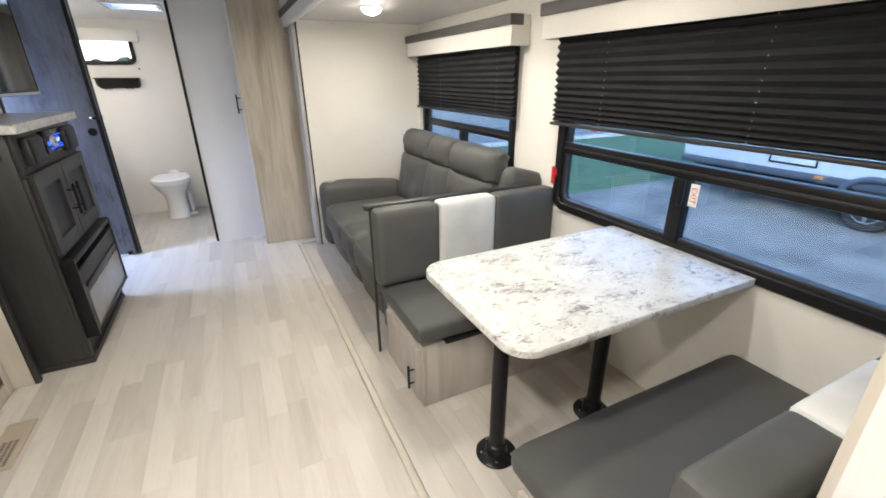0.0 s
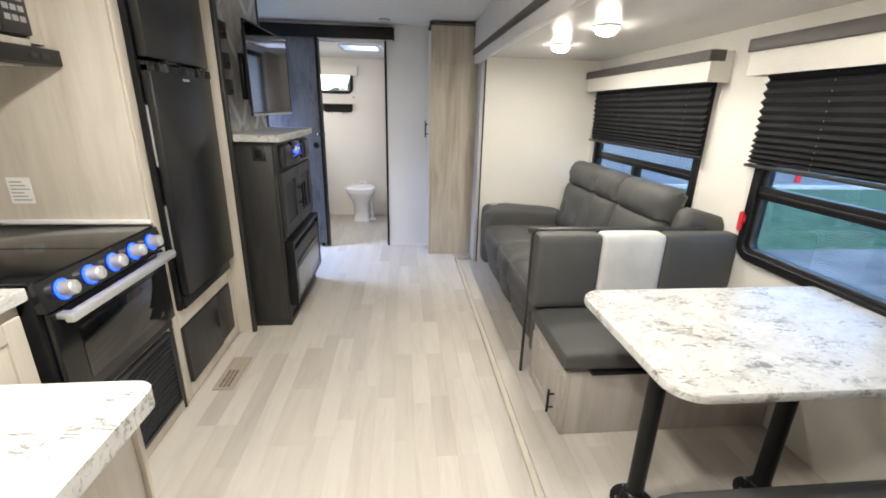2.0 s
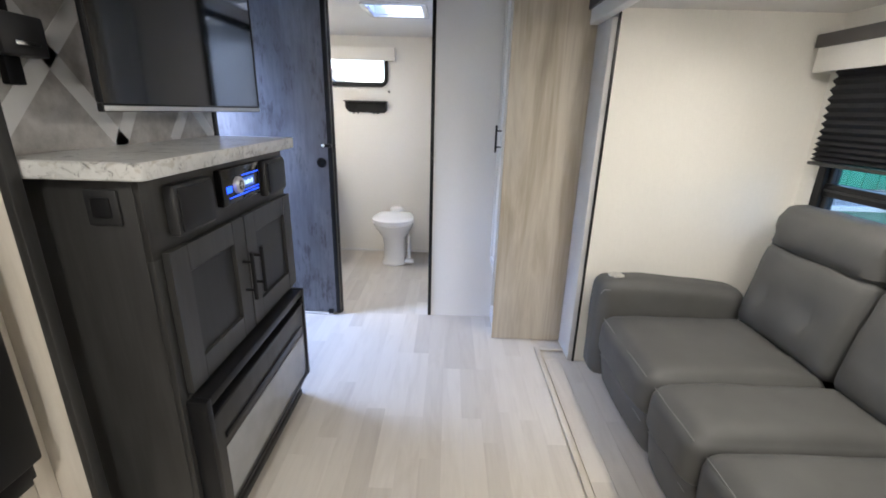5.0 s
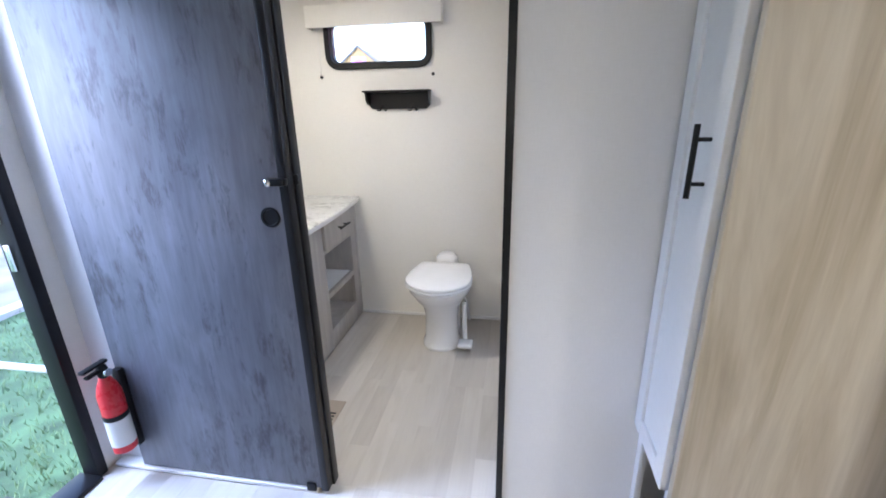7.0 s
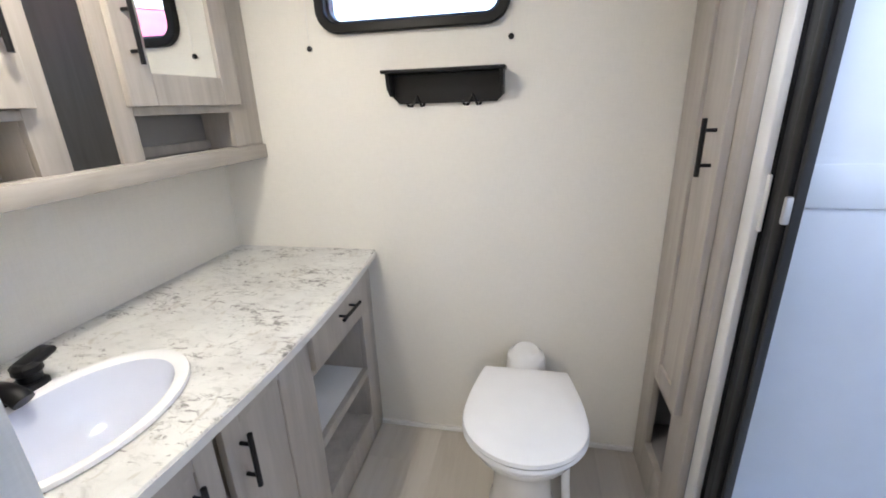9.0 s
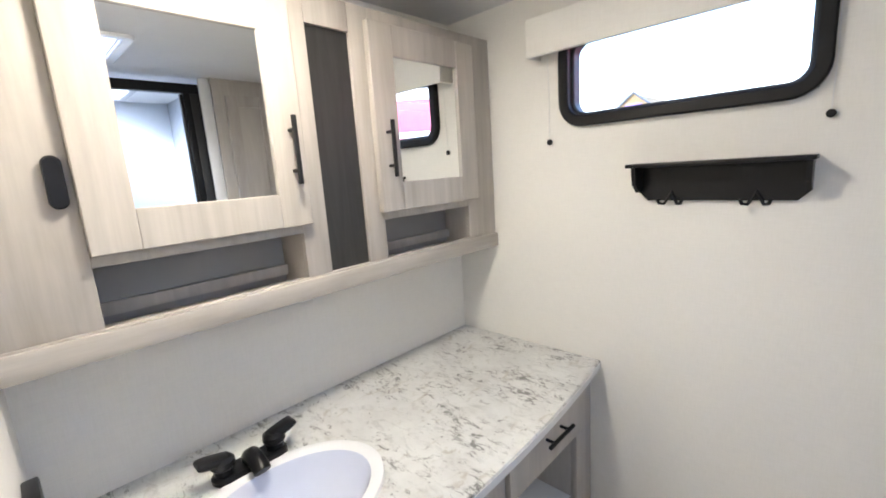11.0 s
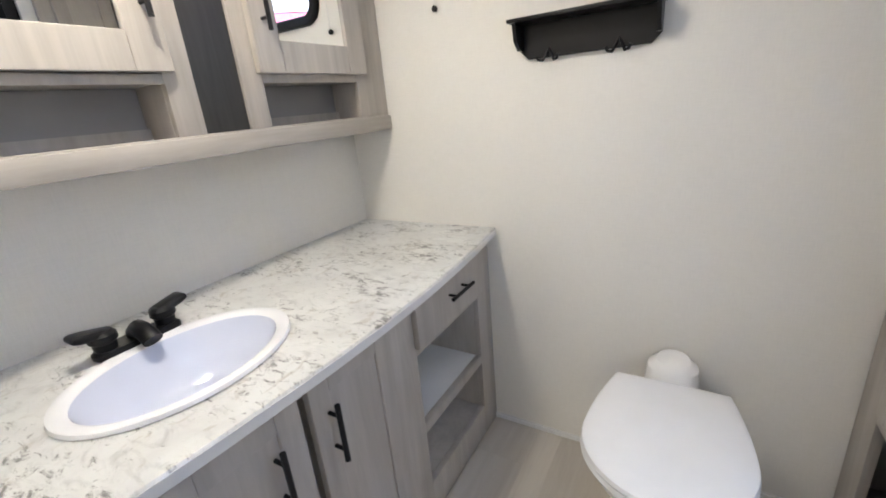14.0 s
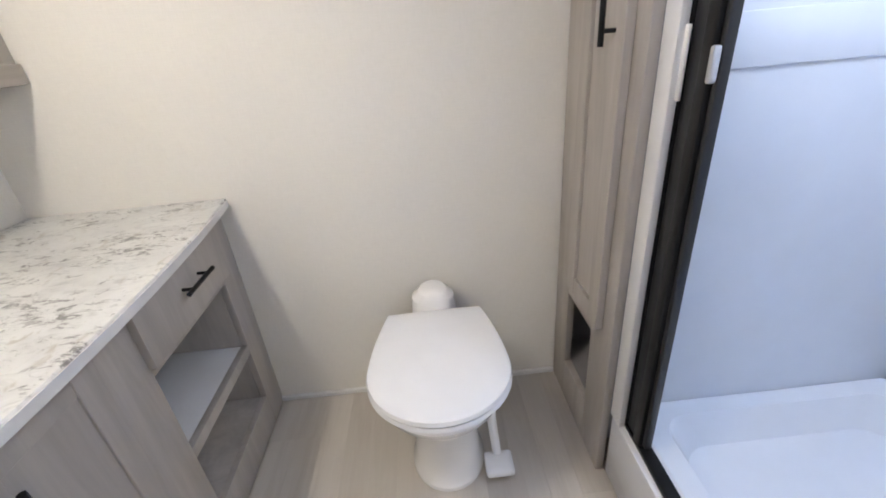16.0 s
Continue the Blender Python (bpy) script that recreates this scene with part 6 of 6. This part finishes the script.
# ---- outdoors ----
GZ = -0.75
gbm = bmesh.new()
gs = [gbm.verts.new(p) for p in ((-400, -400, GZ), (400, -400, GZ), (400, 400, GZ), (-400, 400, GZ))]
gbm.faces.new(gs)
structure("ground", gbm, M_GRASS, "green lawn reaching the horizon", "ground")
structure("road", boxes([(2.0, 16.0, -60, 6.3, GZ - 0.2, GZ + 0.05), (2.0, 5.4, 6.3, 60, GZ - 0.2, GZ + 0.05), (5.4, 60, 12.6, 30, GZ - 0.2, GZ + 0.05), (-40, -5.6, 4, 60, GZ - 0.2, GZ + 0.05)]), M_ASPHALT, "worn grey gravel drive", "road")
structure("kerb", boxes([(5.4, 40, 12.35, 12.6, GZ - 0.2, GZ + 0.10)], 0.02), M_CONCRETE, "pale concrete kerb by the lawn", "kerb")
structure("kerb_entry", boxes([(-5.62, -5.42, 4.0, 60, GZ - 0.2, GZ + 0.07)], 0.02), M_CONCRETE, "pale concrete kerb beyond the entry lawn", "kerb")
structure("wall_outer_skin", boxes([(LEFT - 0.075, LEFT - 0.052, NEAR, DY0, -0.25, 2.3), (LEFT - 0.075, LEFT - 0.052, DY1, BACK + 0.07, -0.25, 2.3), (LEFT - 0.075, LEFT - 0.052, DY0, DY1, DZ1, 2.3)]), M_RVWHITE, "white fibreglass outside skin of the trailer", "wall")


def trailer(x, y, length, width, turn, body_mat, label, stripe, wheel_ys, skirt):
    """A camper on two axles; skirt gives the heights of its lower band and of the body's foot."""
    t = thing("travel_trailer", label, "trailer", (x, y, GZ + 0.05))
    low, foot = skirt
    part("body", boxes([(x - width / 2, x + width / 2, y - length / 2, y + length / 2, GZ + foot, GZ + 3.1)], 0.07), body_mat, t)
    part("skirt", boxes([(x - width / 2 - 0.012, x + width / 2 + 0.012, y - length / 2 - 0.01, y + length / 2 + 0.01, GZ + low, GZ + foot + 0.04)], 0.035), stripe, t)
    part("chassis", boxes([(x - width / 2 + 0.3, x + width / 2 - 0.3, y - length / 2 + 0.1, y + length / 2 - 0.1, GZ + low - 0.14, GZ + low)], 0.01), M_BLACK, t)
    for s_ in (-1, 1):
        face = x + s_ * width / 2
        for wy in wheel_ys:
            at = (face - s_ * 0.10, y + wy, GZ + 0.37)
            wh = part("wheel", lathe(at, [(0.20, -0.1), (0.30, -0.10), (0.32, -0.06), (0.322, 0.06), (0.30, 0.10), (0.20, 0.1)], (s_, 0, 0)), M_RUBBER, t)
            part("rim", lathe(at, [(0.20, 0.0), (0.20, 0.104), (0.185, 0.106), (0.175, 0.045), (0.06, 0.05), (0.055, 0.10), (0.001, 0.105)], (s_, 0, 0)), M_STEEL, wh)
            for k in range(6):
                a = k * math.pi / 3
                spoke = boxes([(face - s_ * 0.10 + s_ * 0.09 - 0.015, face - s_ * 0.10 + s_ * 0.09 + 0.010, y + wy - 0.028, y + wy + 0.028, GZ + 0.42, GZ + 0.555)], 0.006)
                part("spoke", tilt(spoke, at, "X", math.degrees(a)), M_CHROME, wh)
            arch = [(face + s_ * 0.02, y + wy + 0.42 * math.cos(a), GZ + 0.40 + 0.40 * math.sin(a)) for a in [math.pi * k / 14 for k in range(15)]]
            part("wheel_arch", tube(arch, 0.045, 8), stripe, t)
        for wy in (-length * 0.25, length * 0.3):
            wn_ = part("window", rim("x", y + wy - 0.5, y + wy + 0.5, GZ + 1.7, GZ + 2.4, 0.05, face, face + s_ * 0.02, 0.1), M_BLACK, t)
            part("pane", boxes([(face + s_ * 0.004 - 0.002, face + s_ * 0.004 + 0.002, y + wy - 0.47, y + wy + 0.47, GZ + 1.73, GZ + 2.37)]), M_SCREEN, wn_)
        ht = part("hatch", boxes([(face + s_ * 0.006 - 0.006, face + s_ * 0.006 + 0.006, y + 1.0, y + 1.62, GZ + 0.86, GZ + 1.35)], 0.004), body_mat, t)
        part("hatch_frame", rim("x", y + 0.97, y + 1.65, GZ + 0.83, GZ + 1.38, 0.025, face, face + s_ * 0.016, 0.02), M_BLACK, ht)
        for n in range(3):
            part("emblem", boxes([(face + s_ * 0.004 - 0.006, face + s_ * 0.004 + 0.006, y + length / 2 - 0.45 + 0.13 * n, y + length / 2 - 0.35 + 0.13 * n, GZ + 0.93, GZ + 0.99)], 0.002), M_RVGREY, t)
        part("marker_lamp", boxes([(face + s_ * 0.016 - 0.008, face + s_ * 0.016 + 0.008, y + 0.85, y + 0.97, GZ + low + 0.06, GZ + low + 0.11)], 0.004), M_ORANGE, t, "amber marker lamp")
    if turn:
        t.matrix_basis = t.matrix_basis @ Matrix.Rotation(radians(turn), 4, "Z")
    return t


camper = trailer(9.37, 2.52, 6.4, 2.4, 0, M_RVWHITE, "white travel trailer with dark grey skirt parked outside", M_RVGREY, (0.23, -0.60), (0.62, 0.71))
step = part("step_frame", tube([(8.10, 4.55, GZ + 0.62), (8.02, 4.55, GZ + 0.36), (8.02, 3.95, GZ + 0.36), (8.10, 3.95, GZ + 0.62)], 0.018, 8), M_BLACK, camper, "dark folding step")
part("step_tread", boxes([(8.00, 8.22, 3.97, 4.53, GZ + 0.345, GZ + 0.370)], 0.004), M_BLACK, step)
red_rv = trailer(1.6, 9.2, 4.0, 2.4, 45, M_RVRED, "magenta-red and white travel trailer parked behind", M_RVWHITE, (-0.45, 0.45), (0.55, 0.85))
for name_, z0_, z1_, out_ in (("cap", 2.96, 3.15, 0.015), ("stripe", 2.57, 2.63, 0.008), ("roof_edge", 3.08, 3.095, 0.022)):
    band = boxes([(1.6 - 1.2 - out_, 1.6 + 1.2 + out_, 9.2 - 2.0 - out_, 9.2 + 2.0 + out_, GZ + z0_, GZ + z1_)], 0.004)
    part(name_, band, M_BLACK if name_ == "roof_edge" else M_RVWHITE, red_rv, "white band" if name_ != "roof_edge" else "dark roof edge").matrix_parent_inverse = Matrix.Translation((-1.6, -9.2, -GZ - 0.05))


def parked_car(x, y, turn):
    t = thing("parked_car", "blue-grey car parked across the drive", "car", (x, y, GZ + 0.05))
    z = GZ + 0.05
    rows = [(-2.15, 0.42, 0.62, 0.70), (-2.05, 0.30, 0.78, 0.82), (-1.0, 0.24, 0.90, 0.88), (0.4, 0.24, 0.94, 0.88), (1.6, 0.26, 0.92, 0.86), (2.1, 0.34, 0.84, 0.78), (2.2, 0.45, 0.70, 0.70)]
    part("body", loft([[Vector((x + sx * w_, y + d, z + h_)) for sx, h_ in ((-1, lo), (-1.02, (lo + hi) / 2), (-0.94, hi), (0.94, hi), (1.02, (lo + hi) / 2), (1, lo))] for d, lo, hi, w_ in rows]), M_CARBLUE, t)
    part("cabin", loft([[Vector((x + sx * w_, y + d, z + h_)) for sx, h_ in ((-1, 0.88), (-0.86, hi), (0.86, hi), (1, 0.88))] for d, hi, w_ in ((-0.95, 0.90, 0.76), (-0.2, 1.40, 0.76), (0.9, 1.44, 0.76), (1.75, 0.95, 0.74))]), M_SCREEN, t, "dark glazed cabin")
    part("roof", slab("z", round_rect(x - 0.62, x + 0.62, y - 0.15, y + 0.9, 0.12), z + 1.42, z + 1.46, 0.01), M_CARBLUE, t)
    for sx in (-1, 1):
        for d in (-1.32, 1.30):
            at = (x + sx * 0.80, y + d, z + 0.325)
            wh = part("wheel", lathe(at, [(0.22, -0.1), (0.31, -0.09), (0.325, 0), (0.31, 0.10), (0.23, 0.11)], (sx, 0, 0)), M_RUBBER, t)
            part("rim", lathe(at, [(0.23, 0.0), (0.23, 0.11), (0.21, 0.05), (0.05, 0.05), (0.001, 0.06)], (sx, 0, 0)), M_BLACKPLASTIC, wh)
            for k in range(5):
                sp = boxes([(at[0] + sx * 0.095 - 0.012, at[0] + sx * 0.095 + 0.012, at[1] - 0.03, at[1] + 0.03, at[2] + 0.02, at[2] + 0.225)], 0.005)
                part("spoke", tilt(sp, at, "X", 72 * k), M_CHROME, wh)
    t.matrix_basis = t.matrix_basis @ Matrix.Rotation(radians(turn), 4, "Z")


parked_car(-18.6, 19.3, 48)
bn = thing("dumpster", "green steel dumpster on the far drive", "dumpster", (13.5, 16.6, GZ))
part("box", boxes([(12.4, 14.6, 15.8, 17.4, GZ + 0.05, GZ + 1.2)], 0.03), M_GREENBIN, bn)
part("lid", boxes([(12.35, 14.65, 15.75, 17.45, GZ + 1.2, GZ + 1.27)], 0.02), M_GREENBIN, bn)
part("rib", boxes([(12.5 + 0.5 * n, 12.58 + 0.5 * n, 15.76, 15.80, GZ + 0.1, GZ + 1.18) for n in range(4)], 0.005), M_GREENBIN, bn)
first = thing("bollard", "red painted steel bollard beside the lawn", "bollard", (13.5, 13.4, GZ), "red bollards by the lawn")
part("post", lathe((13.5, 13.4, GZ), [(0.09, 0), (0.09, 0.95), (0.07, 1.0), (0.001, 1.02)], n=16), M_RED, first)
for bx_, by_ in ((15.7, 15.5), (16.3, 21.9), (16.4, 23.6)):
    copy_thing(first, Matrix.Translation((bx_, by_, GZ)))
BX = -13.1
gb = thing("gabled_building", "tan gabled building front with a purple sign", "building", (BX, 40.0, GZ))
part("wall", boxes([(BX - 3.6, BX + 3.6, 40, 47, GZ, 3.0)], 0.02), M_TAN, gb)
part("gable", loft([lift("y", [(BX - 3.9, 3.0), (BX + 3.9, 3.0), (BX, 6.2)], 39.9), lift("y", [(BX - 3.9, 3.0), (BX + 3.9, 3.0), (BX, 6.2)], 47)]), M_TAN, gb)
for s_ in (-1, 1):
    part("bargeboard", loft([lift("y", [(BX + s_ * 3.95, 2.96), (BX + s_ * 3.95, 3.14), (BX, 6.38), (BX, 6.20)], 39.75), lift("y", [(BX + s_ * 3.95, 2.96), (BX + s_ * 3.95, 3.14), (BX, 6.38), (BX, 6.20)], 39.9)]), M_RVGREY, gb)
sg = part("sign", boxes([(BX - 0.62, BX + 0.62, 39.8, 39.89, 4.1, 5.45)], 0.02), M_PURPLE, gb, "purple square sign with a pink disc")
part("disc", lathe((BX, 39.79, 4.85), [(0.42, 0), (0.42, 0.05), (0.001, 0.05)], (0, -1, 0)), M_PINK, sg)


def tree(x, y, h, seed):
    rng = random.Random(seed)
    t = thing("tree", "broad green tree in the distance", "tree", (x, y, GZ), "distant trees")
    bm = tube([(x, y, GZ), (x + 0.1, y, GZ + h * 0.25), (x, y + 0.1, GZ + h * 0.5), (x + 0.1, y, GZ + h * 0.75)], h * 0.022, 8)
    for k in range(6):
        a = rng.uniform(0, 6.28)
        tube([(x, y, GZ + h * (0.3 + 0.05 * k)), (x + h * 0.16 * math.cos(a), y + h * 0.16 * math.sin(a), GZ + h * (0.5 + 0.06 * k))], h * 0.010, 6, bm)
    part("trunk", bm, M_TRUNK, t)
    verts, faces = [], []
    for k in range(900):
        a, r, zz = rng.uniform(0, 6.28), rng.random() ** 0.5, rng.uniform(0.28, 1.0)
        w_ = h * 0.34 * math.sin(math.pi * min(1, (zz - 0.2) / 0.82)) ** 0.6 * (0.75 + 0.25 * math.sin(3 * a + seed))
        c = Vector((x + w_ * r * math.cos(a), y + w_ * r * math.sin(a), GZ + h * zz))
        u = Vector([rng.uniform(-1, 1) for _ in range(3)]).normalized() * h * 0.035
        w2 = u.orthogonal().normalized() * h * 0.028
        i = len(verts)
        verts += [c - u, c + w2, c + u, c - w2]
        faces.append((i, i + 1, i + 2, i + 3))
    me = bpy.data.meshes.new("crown")
    me.from_pydata(verts, [], faces)
    me.materials.append(M_LEAF)
    cr = new("crown", me)
    cr.parent = t
    cr.matrix_parent_inverse = t.matrix_basis.inverted()


for i, (x, y, h) in enumerate(((-4.6, 46, 4.9), (-6.6, 47, 3.9), (-8.4, 46, 3.7), (6, 52, 7.5), (10, 56, 8), (26, 30, 8), (30, 20, 9), (33, 8, 8), (-30, 12, 9), (-26, 24, 8), (-32, 2, 8), (28, -6, 8))):
    tree(x, y, h, i + 3)

# ---- grass by the entry ----
g_rng = random.Random(21)
g_verts, g_faces = [], []
for _ in range(16000):
    gx, gy = LEFT - 0.35 - 3.5 * g_rng.random() ** 1.3, g_rng.uniform(3.4, 8.6)
    lean = Vector((g_rng.uniform(-0.03, 0.03), g_rng.uniform(-0.03, 0.03), g_rng.uniform(0.03, 0.075)))
    side = Vector((g_rng.uniform(-1, 1), g_rng.uniform(-1, 1), 0)).normalized() * g_rng.uniform(0.0025, 0.006)
    base = Vector((gx, gy, GZ))
    k = len(g_verts)
    g_verts += [base - side, base + side, base + lean + side * 0.25]
    g_faces.append((k, k + 1, k + 2))
g_mesh = bpy.data.meshes.new("grass")
g_mesh.from_pydata(g_verts, [], g_faces)
g_mesh.materials.append(M_BLADE)
tagged(new("grass", g_mesh), "short green mown grass outside the entry", "grass", kind="stuff")

# ---- floor planks ----
PW, GAP = 0.093, 0.0004
floor_ob = tagged(new("floor"), "pale beige-grey vinyl plank floor", "floor", kind="structure")
rng = random.Random(11)
plank_meshes = {}


def plank(x0, x1, y0, y1, z):
    key = (round(x1 - x0, 3), round(y1 - y0, 3))
    if key not in plank_meshes:
        bm = boxes([(-key[0] / 2, key[0] / 2, -key[1] / 2, key[1] / 2, -0.005, 0.0)], 0.0003)
        me = bpy.data.meshes.new("plank")
        bm.to_mesh(me)
        bm.free()
        me.materials.append(M_PLANK)
        plank_meshes[key] = me
    ob = new("plank", plank_meshes[key])
    ob.location = ((x0 + x1) / 2, (y0 + y1) / 2, z)
    ob.parent = floor_ob


def lay(xa, xb, ya, yb, z=0.0):
    n = max(1, round((xb - xa) / PW))
    w_ = (xb - xa) / n
    for i in range(n):
        y = ya
        first_cut = rng.choice((0.2, 0.35, 0.5, 0.65))
        while y < yb - 0.02:
            ln_ = first_cut if y == ya else rng.choice((0.40, 0.55, 0.70, 0.85))
            y2 = min(yb, y + ln_)
            if yb - y2 < 0.12:
                y2 = yb
            plank(xa + i * w_ + GAP / 2, xa + (i + 1) * w_ - GAP / 2, y + GAP / 2, y2 - GAP / 2, z)
            y = y2


lay(-0.93, 0.62, 0.20, 4.50)
lay(0.66, WIN, 0.36, 3.97)
lay(LEFT, -0.93, 3.64, 4.45)
lay(-1.03, 0.04, 4.50, BACK)
